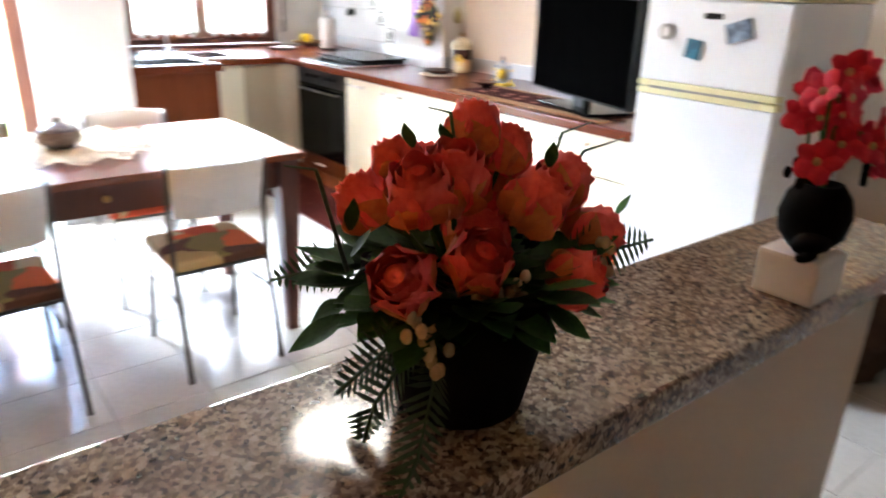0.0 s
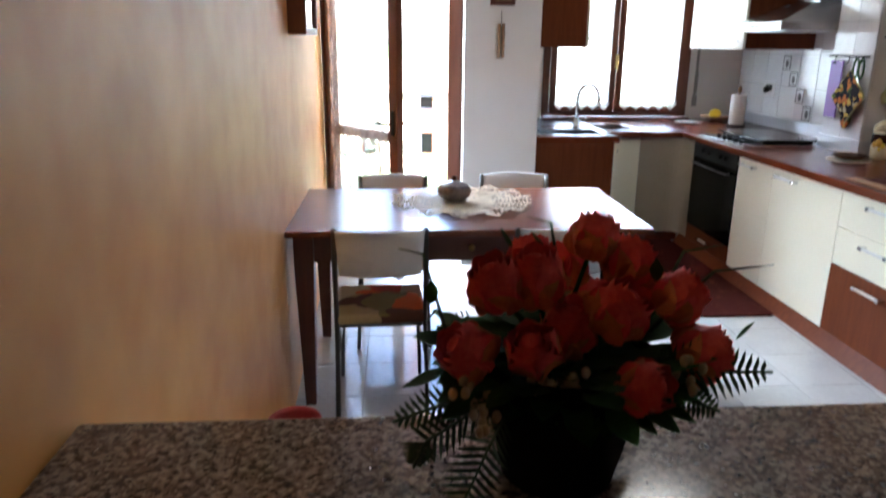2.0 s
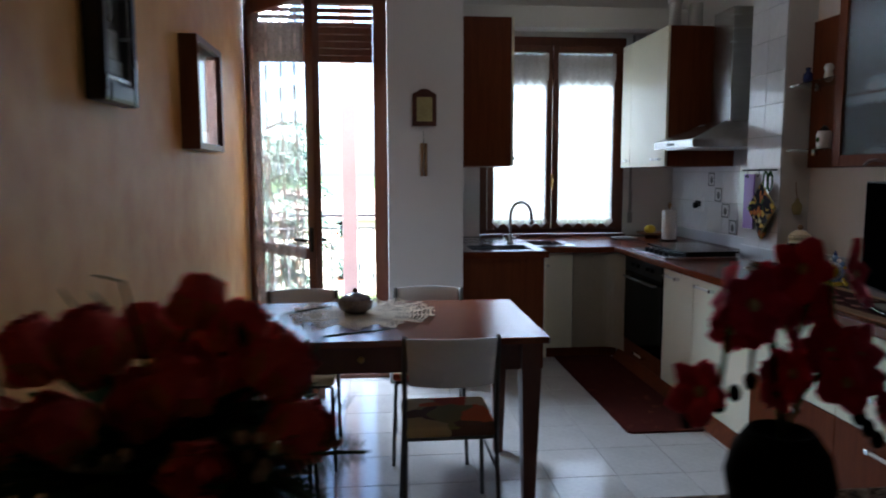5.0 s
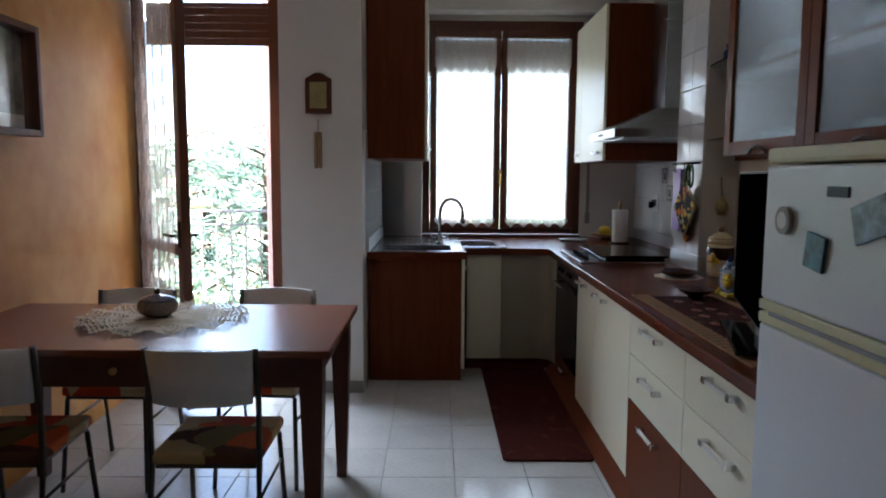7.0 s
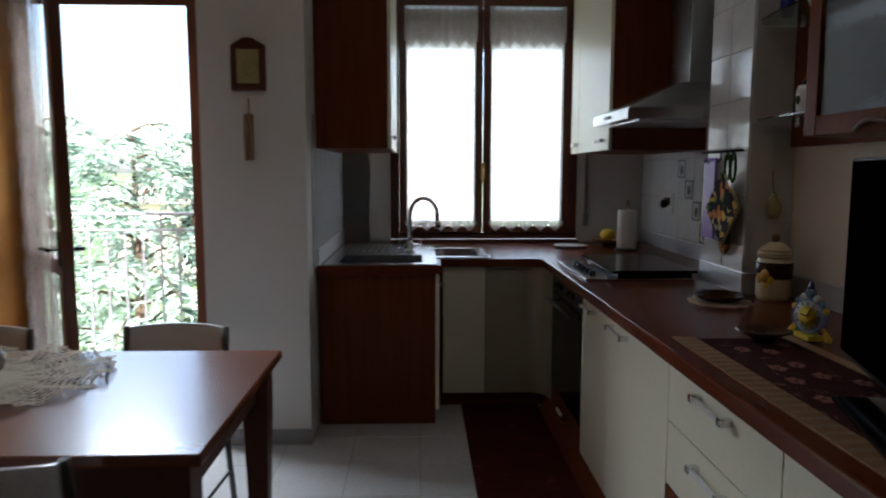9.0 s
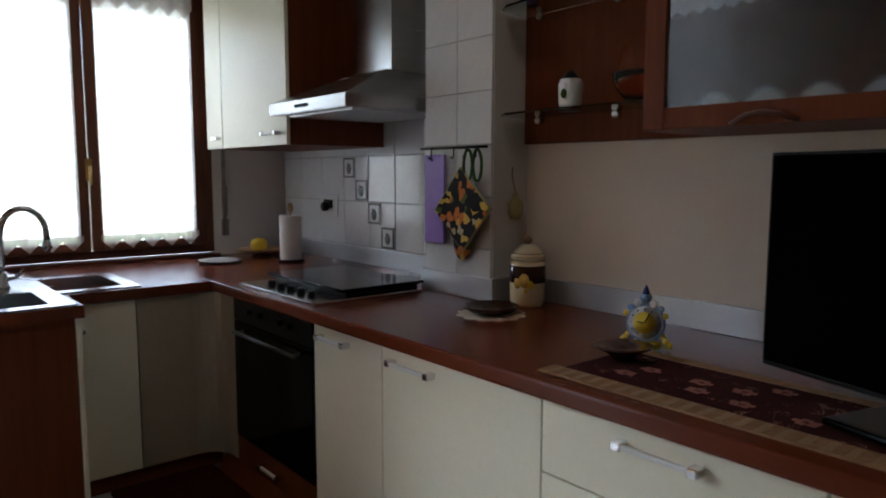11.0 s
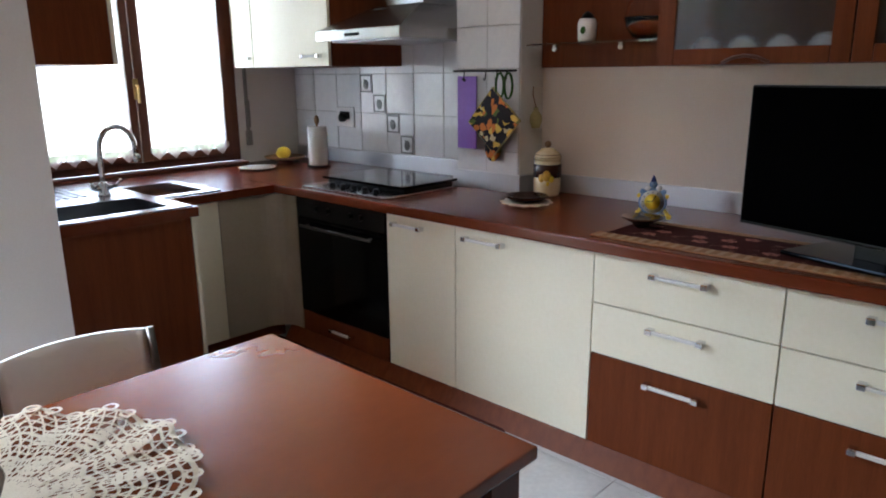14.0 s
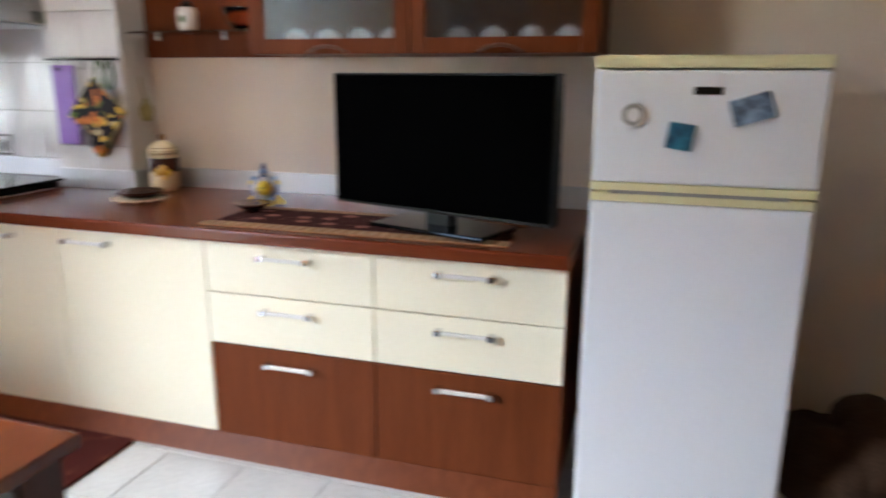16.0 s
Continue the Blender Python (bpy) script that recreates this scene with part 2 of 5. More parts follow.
M_ROSEEDGE = material("rose_petal_base", (0.7, 0.22, 0.06), (0.55, 0.1, 0.03), 0.6, scale=25, fine=150)
M_LEAF = material("green_leaf", (0.04, 0.12, 0.018), (0.015, 0.05, 0.008), 0.6, scale=20, fine=150, bump=0.15, spec=0.15)
M_FERN = material("fern_leaf", (0.045, 0.09, 0.02), (0.02, 0.045, 0.01), 0.6, scale=20, fine=150)
M_BUD = material("cream_bud", (0.55, 0.42, 0.26), (0.4, 0.25, 0.14), 0.7, scale=60)
M_POT = material("black_pot", (0.006, 0.0055, 0.005), (0.003, 0.003, 0.003), 0.8, spec=0.04)
M_ORCHID = material("orchid_petal", (0.72, 0.035, 0.09), (0.5, 0.015, 0.045), 0.6, scale=25, fine=120, spec=0.25)
M_WHITECER = material("white_ceramic", (0.76, 0.75, 0.75), (0.7, 0.69, 0.69), 0.2, bump=0.0)
M_RUG = rug_cloth("red_rug", (0.14, 0.022, 0.012), (0.05, 0.008, 0.006), (0.22, 0.08, 0.04), 12)
M_RUNNER = rug_cloth("woven_runner", (0.14, 0.02, 0.015), (0.045, 0.01, 0.01), (0.5, 0.3, 0.2), 22)
M_GOLDTRIM = material("gold_woven_border", (0.36, 0.21, 0.1), (0.2, 0.1, 0.05), 0.9, scale=60, fine=300, bump=0.3)
M_YELLOW = material("lemon_skin", (0.82, 0.6, 0.04), (0.74, 0.5, 0.03), 0.45, scale=40, fine=200, bump=0.2)
M_PAPER = material("paper_towel", (0.82, 0.8, 0.78), (0.76, 0.74, 0.72), 0.95, scale=20, fine=200, bump=0.25)
M_PURPLE = material("purple_board", (0.26, 0.12, 0.5), (0.22, 0.1, 0.44), 0.4)
M_MITT = fruit_print()
M_GREENPRINT = material("green_leaf_print", (0.16, 0.22, 0.06), (0.07, 0.12, 0.03), 0.9, scale=40, fine=200)
M_PALEPRINT = material("pale_woven_thread", (0.34, 0.14, 0.1), (0.2, 0.06, 0.045), 0.95, scale=60, fine=300, bump=0.3)
M_MAJOLICA = material("majolica_glaze", (0.8, 0.72, 0.52), (0.72, 0.58, 0.32), 0.2, scale=14, fine=50, bump=0.03)
M_OCHRE = material("ochre_glaze", (0.72, 0.42, 0.07), (0.45, 0.2, 0.03), 0.2, scale=26, fine=80, bump=0.03)
M_PALEBLUE = material("pale_blue_glaze", (0.32, 0.45, 0.62), (0.1, 0.18, 0.4), 0.2, scale=60, fine=150, bump=0.02)
M_DARKBROWN = material("dark_brown_glaze", (0.06, 0.02, 0.01), (0.03, 0.01, 0.006), 0.15)
M_BLUE = material("cobalt_glaze", (0.02, 0.04, 0.2), (0.015, 0.02, 0.1), 0.15)
M_REDGLASS = glass("amber_glass", (1.0, 0.66, 0.45))
M_REDGLASS.node_tree.nodes["Principled BSDF"].inputs["IOR"].default_value = 1.28
M_PARCH = material("aged_parchment", (0.42, 0.36, 0.16), (0.3, 0.25, 0.1), 0.7, scale=14)
M_BAMBOO = material("bamboo_tube", (0.35, 0.2, 0.09), (0.22, 0.12, 0.05), 0.45)
M_PHOTO = material("dark_relief_picture", (0.012, 0.012, 0.014), (0.06, 0.055, 0.05), 0.35, scale=9, fine=40)
M_SILVERFRAME = material("black_lacquer_frame", (0.012, 0.01, 0.009), (0.006, 0.005, 0.005), 0.3, spec=0.3)
M_PRINT = material("grey_print", (0.3, 0.31, 0.28), (0.07, 0.075, 0.06), 0.4, scale=7, fine=30)
M_TEAL = material("teal_enamel", (0.03, 0.22, 0.34), (0.008, 0.03, 0.07), 0.35, scale=22, fine=60)
M_SNAPSHOT = material("blue_snapshot", (0.3, 0.42, 0.6), (0.02, 0.025, 0.04), 0.35, scale=18, fine=60)
M_REDPLASTIC = material("red_plastic", (0.45, 0.03, 0.03), (0.35, 0.02, 0.02), 0.4)
M_BAG = material("brown_cloth", (0.09, 0.05, 0.03), (0.03, 0.017, 0.012), 0.95, scale=9, fine=120, bump=0.4, spec=0.1)
M_PIPE = material("white_pipe", (0.74, 0.72, 0.68), (0.68, 0.66, 0.62), 0.4)
M_PINK = material("pink_render", (0.62, 0.42, 0.38), (0.55, 0.36, 0.33), 0.9, scale=4, fine=60)
M_RAIL = material("painted_iron", (0.2, 0.2, 0.21), (0.14, 0.14, 0.15), 0.5, 0.4)
M_CONCRETE = material("balcony_concrete", (0.42, 0.4, 0.37), (0.34, 0.32, 0.3), 0.9, scale=4)
M_GRASS = material("grass", (0.09, 0.14, 0.04), (0.05, 0.09, 0.025), 1.0, scale=0.3, fine=3)
M_NEEDLE = material("cedar_needles", (0.3, 0.4, 0.32), (0.17, 0.26, 0.19), 0.7, scale=1.2, fine=14)
M_BARK = material("bark", (0.12, 0.08, 0.05), (0.06, 0.04, 0.025), 0.95, scale=5, fine=40, bump=0.5)
M_HOUSE = material("house_render", (0.62, 0.54, 0.42), (0.55, 0.47, 0.36), 0.9, scale=1)
M_ROOF = material("roof_tile", (0.3, 0.22, 0.18), (0.22, 0.16, 0.13), 0.9, scale=2, fine=12)


# ---- mesh helpers ----
def box(bm, x0, x1, y0, y1, z0, z1, bev=0.0, seg=2):
    vs = bmesh.ops.create_cube(bm, size=1, matrix=Matrix.Translation(((x0 + x1) / 2, (y0 + y1) / 2, (z0 + z1) / 2)) @ Matrix.Diagonal((abs(x1 - x0), abs(y1 - y0), abs(z1 - z0), 1)))["verts"]
    if bev:
        es = list({e for v in vs for e in v.link_edges})
        bmesh.ops.bevel(bm, geom=es, offset=bev, segments=seg, affect="EDGES", profile=0.6)
    return bm


def rod(bm, p0, p1, r0, r1=None, n=10, cap=True):
    p0, p1 = Vector(p0), Vector(p1)
    d = p1 - p0
    m = Matrix.Translation((p0 + p1) / 2) @ d.to_track_quat("Z", "Y").to_matrix().to_4x4()
    for v in bmesh.ops.create_cone(bm, cap_ends=cap, segments=n, radius1=r0, radius2=r0 if r1 is None else r1, depth=d.length, matrix=m)["verts"]:
        for f in v.link_faces:
            f.smooth = len(f.verts) == 4
    return bm


def lathe(bm, prof, at=(0, 0, 0), n=20, m=None):
    at = Vector(at)
    rings = []
    for r, z in prof:
        ring = [Vector((r * math.cos(2 * math.pi * i / n), r * math.sin(2 * math.pi * i / n), z)) for i in range(n)]
        rings.append([bm.verts.new((m @ p if m else p) + at) for p in ring])
    for a, b in zip(rings, rings[1:]):
        for i in range(n):
            bm.faces.new((a[i], a[(i + 1) % n], b[(i + 1) % n], b[i])).smooth = True
    if prof[0][0] > 0:
        bm.faces.new(rings[0][::-1])
    if prof[-1][0] > 0:
        bm.faces.new(rings[-1])
    return bm


def tube(bm, pts, r, n=8):
    pts = [Vector(p) for p in pts]
    rings = []
    for i, p in enumerate(pts):
        d = (pts[min(i + 1, len(pts) - 1)] - pts[max(i - 1, 0)]).normalized()
        q = d.to_track_quat("Z", "Y")
        rr = r[i] if isinstance(r, (list, tuple)) else r
        rings.append([bm.verts.new(p + q @ Vector((rr * math.cos(2 * math.pi * k / n), rr * math.sin(2 * math.pi * k / n), 0))) for k in range(n)])
    for a, b in zip(rings, rings[1:]):
        s = min(range(n), key=lambda k: (a[0].co - b[k].co).length)
        for k in range(n):
            bm.faces.new((a[k], a[(k + 1) % n], b[(k + 1 + s) % n], b[(k + s) % n])).smooth = True
    bm.faces.new(rings[0][::-1])
    bm.faces.new(rings[-1])
    return bm


def prism(bm, outline, z0, z1, bev=0.0):
    vs = [bm.verts.new((x, y, z0)) for x, y in outline]
    f = bm.faces.new(vs)
    up = bmesh.ops.extrude_face_region(bm, geom=[f])["geom"]
    tops = [v for v in up if isinstance(v, bmesh.types.BMVert)]
    bmesh.ops.translate(bm, verts=tops, vec=(0, 0, z1 - z0))
    if bev:
        es = [e for e in bm.edges if all(v in tops for v in e.verts) or all(v in vs for v in e.verts)]
        bmesh.ops.bevel(bm, geom=es, offset=bev, segments=2, affect="EDGES", profile=0.6)
    bmesh.ops.recalc_face_normals(bm, faces=bm.faces)
    return bm


def sphere(bm, at, r, sx=1, sy=1, sz=1, u=12, v=8):
    for w in bmesh.ops.create_uvsphere(bm, u_segments=u, v_segments=v, radius=r, matrix=Matrix.Translation(at) @ Matrix.Diagonal((sx, sy, sz, 1)))["verts"]:
        for f in w.link_faces:
            f.smooth = True
    return bm


B = bmesh.new
ORIGIN = {}


def mesh_of(name, bm, mt):
    me = bpy.data.meshes.new(name)
    bm.to_mesh(me)
    bm.free()
    me.materials.append(mt)
    return me


def structure(name, bm, mt, label, category):
    ob = new(name, mesh_of(name, bm, mt))
    ORIGIN[ob] = Vector((0, 0, 0))
    return tagged(ob, label, category, kind="structure")


def thing(name, at, label, category, group=""):
    ob = new(name)
    ob.location = at
    ORIGIN[ob] = Vector(at)
    return tagged(ob, label, category, group)


def part(name, bm, mt, parent, label="", local=False):
    """One mesh under a thing or part; world coordinates unless local."""
    o = ORIGIN[parent]
    if not local:
        bmesh.ops.translate(bm, verts=bm.verts, vec=-o)
    ob = new(name, mesh_of(name, bm, mt))
    ob.parent = parent
    ORIGIN[ob] = o
    if label:
        ob["label"] = label
    return ob


def single(name, bm, mt, at, label, category, group=""):
    bmesh.ops.translate(bm, verts=bm.verts, vec=-Vector(at))
    ob = new(name, mesh_of(name, bm, mt))
    ob.location = at
    ORIGIN[ob] = Vector(at)
    return tagged(ob, label, category, group)


# ---- structure ----
H = 3.3
XL, XR, XN = -0.26, 3.29, 3.38


def wall_x(y):
    """The orange wall runs slightly out of square."""
    return -0.17 - (y - 0.8) * 0.0222


structure("floor", box(B(), -0.5, 3.6, -6.5, 6.7, -0.2, -0.004), M_GROUT, "grey grout bed under pale floor tiles", "floor")
structure("wall_left", prism(B(), [(-0.5, -6.5), (wall_x(-6.5), -6.5), (wall_x(5.15), 5.15), (-0.5, 5.15)], 0, H), M_ORANGE, "orange sponged stucco wall beside the table", "wall")
bm = B()
box(bm, 0.70, 1.21, 4.85, 5.15, 0, H)
box(bm, XL, 0.70, 4.85, 5.15, 2.68, H)
structure("wall_balcony", bm, M_WHITE, "white plaster wall with the balcony door", "wall")
structure("wall_niche_left", box(B(), 1.06, 1.21, 5.15, 6.65, 0, H), M_WHITE, "white plaster return wall beside the sink", "wall")
bm = B()
box(bm, 1.21, 1.555, 6.4, 6.65, 0, H)
box(bm, 2.90, XN, 6.4, 6.65, 0, H)
box(bm, 1.555, 2.90, 6.4, 6.65, 0, 0.89)
box(bm, 1.555, 2.90, 6.4, 6.65, 2.68, H)
structure("wall_window", bm, M_WHITE, "white plaster wall round the kitchen window", "wall")
structure("shutter_box", box(B(), 1.21, XN, 6.2, 6.398, 2.72, 2.9, 0.01), M_WHITE, "white painted roller shutter box above the window", "trim")
structure("wall_niche_right", box(B(), XN, XN + 0.2, 4.6, 6.65, 0, H), M_WHITE, "white wall behind the hob", "wall")
structure("column", box(B(), 3.105, XN + 0.2, 4.195, 4.6, 0, H), M_WHITE, "white plastered column with tiles on its lower part", "column")
structure("wall_right", box(B(), XR, XR + 0.2, -6.5, 4.195, 0, H), M_CREAMWALL, "cream plaster wall behind the television and fridge", "wall")
# Unseen closing wall, set far back so less light bounces into the kitchen.
structure("wall_back", box(B(), XL - 0.2, XR + 0.2, -6.7, -6.5, 0, H), M_CREAMWALL, "unseen cream wall added to close the living side", "wall")
structure("ceiling", box(B(), XL - 0.2, XN + 0.2, -6.7, 6.65, H, H + 0.2), M_CEIL, "plain white ceiling", "ceiling")
bm = B()
box(bm, 0.70, 1.215, 4.837, 4.848, 0, 0.08, 0.003)
structure("baseboard", bm, M_SKIRT, "grey tiled skirting along the pillar", "skirting")
structure("bar_wall", box(B(), -0.165, 1.40, 0.70, 0.83, 0, 1.03), M_CREAMWALL, "low cream plaster wall carrying the granite bar", "wall")
structure("bar_top", box(B(), -0.164, 1.42, 0.622, 0.87, 1.03, 1.07, 0.006), M_GRANITE, "polished brown speckled granite bar top", "countertop")
structure("window_sill", box(B(), 1.557, 2.898, 6.3, 6.40, 0.887, 0.905, 0.004), M_FRAMEWOOD, "dark wooden sill under the kitchen window", "sill")

# balcony door: fixed frame, shutter, open leaf
door = tagged(new("door_1"), "dark wooden glazed balcony door standing open inwards", "door", kind="structure")
ORIGIN[door] = Vector((0, 0, 0))
for nm, c in (("frame_jamb", (XL + 0.002, XL + 0.06, 5.0, 5.07, 0, 2.678)), ("frame_jamb", (0.605, 0.698, 5.0, 5.07, 0, 2.678)), ("frame_head", (XL + 0.06, 0.605, 5.0, 5.07, 2.60, 2.678)), ("threshold", (XL + 0.06, 0.605, 5.0, 5.1, 0, 0.03))):
    part(nm, box(B(), *c, 0.004), M_FRAMEWOOD, door)
for i in range(9):
    z = 2.225 + i * 0.048
    part("shutter_slat", box(B(), XL + 0.062, 0.603, 5.09, 5.104, z, z + (0.047 if i < 5 or i == 8 else 0.03), 0.003), M_FRAMEWOOD, door)
leaf_dir = Vector((0.50, -0.63, 0)).normalized()
hinge, LW = Vector((-0.215, 5.0, 0)), 0.775
leaf_m = Matrix.Translation(hinge) @ Matrix.Rotation(math.atan2(leaf_dir.y, leaf_dir.x), 4, "Z")
leaf = new("leaf")
leaf["label"] = "open door leaf of dark wood with net curtain"
ORIGIN[leaf] = Vector((0, 0, 0))
leaf.parent = door
leaf.matrix_basis = leaf_m
for nm, c in (("stile", (0, 0.085, -0.025, 0.025, 0.04, 2.6)), ("stile", (LW - 0.085, LW, -0.025, 0.025, 0.04, 2.6)), ("rail", (0.085, LW - 0.085, -0.024, 0.024, 2.51, 2.6)), ("rail", (0.085, LW - 0.085, -0.024, 0.024, 0.04, 0.16)), ("rail", (0.085, LW - 0.085, -0.02, 0.02, 0.93, 1.0))):
    part(nm, box(B(), *c, 0.005), M_FRAMEWOOD, leaf, local=True)
for z0, z1 in ((0.16, 0.93), (1.0, 2.51)):
    g = part("pane", box(B(), 0.08, LW - 0.08, -0.003, 0.003, z0, z1), M_GLASS, leaf, "clear glass pane", local=True)
    g.visible_shadow = False
bm = B()
tube(bm, [(LW - 0.04, -0.02, 1.05), (LW - 0.04, -0.07, 1.05), (LW - 0.16, -0.075, 1.05)], 0.009)
box(bm, LW - 0.055, LW - 0.025, -0.032, -0.02, 0.98, 1.13, 0.003)
tube(bm, [(LW - 0.04, 0.02, 1.05), (LW - 0.04, 0.07, 1.05), (LW - 0.16, 0.075, 1.05)], 0.009)
part("handle", bm, M_BLACK, leaf, "dark lever handle", local=True)


def cloth(bm, x0, x1, z0, z1, y, wave, k, nx=40, nz=8, zig=0.0, teeth=0):
    """Hanging net with folds; zig cuts pointed teeth into the hem."""
    grid = []
    for i in range(nx + 1):
        u = i / nx
        col = []
        for j in range(nz + 1):
            w = j / nz
            hem = zig * abs(2 * ((u * teeth) % 1) - 1) if zig else 0
            z = z0 + hem + (z1 - z0 - hem) * w
            col.append(bm.verts.new((x0 + (x1 - x0) * u, y + wave * math.sin(u * k) * (1 - 0.5 * w), z)))
        grid.append(col)
    for i in range(nx):
        for j in range(nz):
            bm.faces.new((grid[i][j], grid[i + 1][j], grid[i + 1][j + 1], grid[i][j + 1])).smooth = True
    return bm


part("net_curtain", cloth(B(), 0.05, LW - 0.06, 0.12, 2.5, -0.045, 0.012, 42), M_DOORNET, leaf, "sheer patterned net curtain", local=True)
bm = B()
for cx in (0.12, 0.3, 0.48, 0.64):
    for i in range(15):
        z = 0.3 + i * 0.15
        bmesh.ops.create_circle(bm, cap_ends=True, segments=8, radius=0.024, matrix=Matrix.Translation((cx + 0.01 * math.sin(i), -0.0595, z)) @ Matrix.Rotation(radians(90), 4, "X") @ Matrix.Diagonal((0.8, 2.2, 1, 1)))
part("lace_motifs", bm, M_DOORLACE, leaf, "woven lace motifs", local=True)

# kitchen window
win = tagged(new("window_1"), "dark wooden two-sash kitchen window with net curtains", "window", kind="structure")
ORIGIN[win] = Vector((0, 0, 0))
for nm, c in (("window_frame", (1.557, 1.62, 6.40, 6.47, 0.906, 2.678)), ("window_frame", (2.835, 2.898, 6.40, 6.47, 0.906, 2.678)), ("window_frame", (1.62, 2.835, 6.40, 6.47, 2.60, 2.678)), ("window_frame", (1.62, 2.835, 6.40, 6.47, 0.906, 0.95))):
    part(nm, box(B(), *c, 0.004), M_FRAMEWOOD, win)
for x0, x1 in ((1.622, 2.212), (2.218, 2.833)):
    sash = part("sash", box(B(), x0, x0 + 0.06, 6.375, 6.43, 0.952, 2.598, 0.006), M_FRAMEWOOD, win)
    for c in ((x1 - 0.06, x1, 0.952, 2.598), (x0 + 0.06, x1 - 0.06, 0.952, 1.0), (x0 + 0.06, x1 - 0.06, 2.54, 2.598)):
        part("rail", box(B(), c[0], c[1], 6.376, 6.429, c[2], c[3], 0.005), M_FRAMEWOOD, sash)
    g = part("pane", box(B(), x0 + 0.055, x1 - 0.055, 6.40, 6.405, 0.995, 2.545), M_GLASS, sash)
    g.visible_shadow = False
    part("net_curtain", cloth(B(), x0 + 0.05, x1 - 0.05, 1.03, 2.5, 6.366, 0.004, 60, 60), M_SHEER, sash, "white net curtain")
    part("lace_hem", cloth(B(), x0 + 0.04, x1 - 0.04, 0.962, 1.04, 6.36, 0.004, 60, 60, 2, 0.05, 5), M_LACEBAND, sash, "zigzag lace hem")
    part("lace_valance", cloth(B(), x0 + 0.04, x1 - 0.04, 2.245, 2.53, 6.358, 0.004, 60, 60, 2, 0.05, 6), M_LACEBAND, sash, "zigzag lace valance")
bm = B()
box(bm, 2.2, 2.232, 6.366, 6.376, 1.33, 1.45, 0.003)
tube(bm, [(2.216, 6.37, 1.41), (2.216, 6.335, 1.41), (2.212, 6.33, 1.31)], 0.008)
part("handle", bm, M_BRASS, win, "brass window handle")
for i in range(8):
    z = 2.25 + i * 0.048
    part("shutter_slat", box(B(), 1.58, 2.88, 6.44, 6.454, z, z + (0.047 if i < 5 else 0.04), 0.003), M_FRIDGE, win)
bm = B()
box(bm, 2.955, 2.975, 6.385, 6.398, 1.0, 2.7)
box(bm, 2.945, 2.985, 6.375, 6.398, 1.0, 1.1, 0.004)
box(bm, 2.953, 2.977, 6.37, 6.398, 1.12, 1.3, 0.003)
single("shutter_strap", bm, M_SKIRT, (2.965, 6.39, 1.0), "grey roller shutter strap on the window wall", "strap")


# ---- kitchen furniture ----
WT, WB, FX = 0.885, 0.84, 2.515


def bar_handle(parent, x, y0, y1, z):
    """A pale clear grip between two chrome feet."""
    h = part("handle", box(B(), x - 0.031, x - 0.019, y0 + 0.012, y1 - 0.012, z - 0.006, z + 0.006, 0.002), M_PIPE, parent, "pale clear grip")
    for y in (y0, y1):
        part("foot", box(B(), x - 0.034, x - 0.0005, y - 0.012, y + 0.012, z - 0.01, z + 0.01, 0.003), M_CHROME, h, "chrome foot")


def plinth_board(y0, y1):
    """Plinth leaning out from the fronts down to the floor."""
    bm = prism(B(), [(2.466, 0), (2.536, 0), (2.536, 0.0765), (FX + 0.001, 0.0765)], y0 + 0.0005, y1 - 0.0005)
    bmesh.ops.transform(bm, matrix=Matrix(((1, 0, 0, 0), (0, 0, 1, 0), (0, 1, 0, 0), (0, 0, 0, 1))), verts=bm.verts)
    bmesh.ops.reverse_faces(bm, faces=bm.faces)
    return bm


def base_unit(name, y0, y1, label, fronts):
    u = thing(name, (2.8, (y0 + y1) / 2, 0), label, "kitchen cabinet", "base cabinets of the kitchen run")
    part("body", box(B(), FX + 0.022, 3.09, y0 + 0.001, y1 - 0.001, 0.09, WB - 0.002), M_WOOD, u)
    part("plinth", plinth_board(y0, y1), M_WOOD, u)
    for kind, a, b, z0, z1, mt, h in fronts:
        d = part(kind, box(B(), FX, FX + 0.02, a + 0.0025, b - 0.0025, z0, z1, 0.002), mt, u)
        if h:
            bar_handle(u, FX, *h)
    return u


Z0, Z1, Z2, Z3 = 0.078, 0.444, 0.642, 0.834
base_unit("base_cabinet", 4.09, 4.525, "cream lacquered base cabinet with chrome handle", [("door", 4.09, 4.525, Z0, Z3, M_CREAM, (4.29, 4.46, 0.79))])
base_unit("base_cabinet", 3.408, 4.09, "wide cream lacquered base cabinet with chrome handle", [("door", 3.408, 4.09, Z0, Z3, M_CREAM, (3.83, 4.02, 0.788))])
for y0, y1 in ((2.749, 3.408), (2.105, 2.749)):
    ym = (y0 + y1) / 2
    hh = (ym - 0.09, ym + 0.09)
    base_unit("drawer_cabinet", y0, y1, "cabinet of two cream drawers above a cherry wood drawer", [
        ("drawer", y0, y1, Z2 + 0.003, Z3, M_CREAM, (*hh, 0.787)), ("drawer", y0, y1, Z1 + 0.003, Z2 - 0.002, M_CREAM, (*hh, 0.59)),
        ("drawer", y0, y1, Z0, Z1 - 0.002, M_WOOD, (*hh, 0.385))])
oven = thing("oven", (2.8, 4.83, 0), "black glass built-in oven under the hob", "oven")
part("body", box(B(), FX + 0.02, 3.1, 4.53, 5.235, 0.09, WB - 0.002), M_BLACK, oven)
part("control_panel", box(B(), FX - 0.004, FX + 0.018, 4.535, 5.23, 0.73, 0.832, 0.003), M_BLACK, oven)
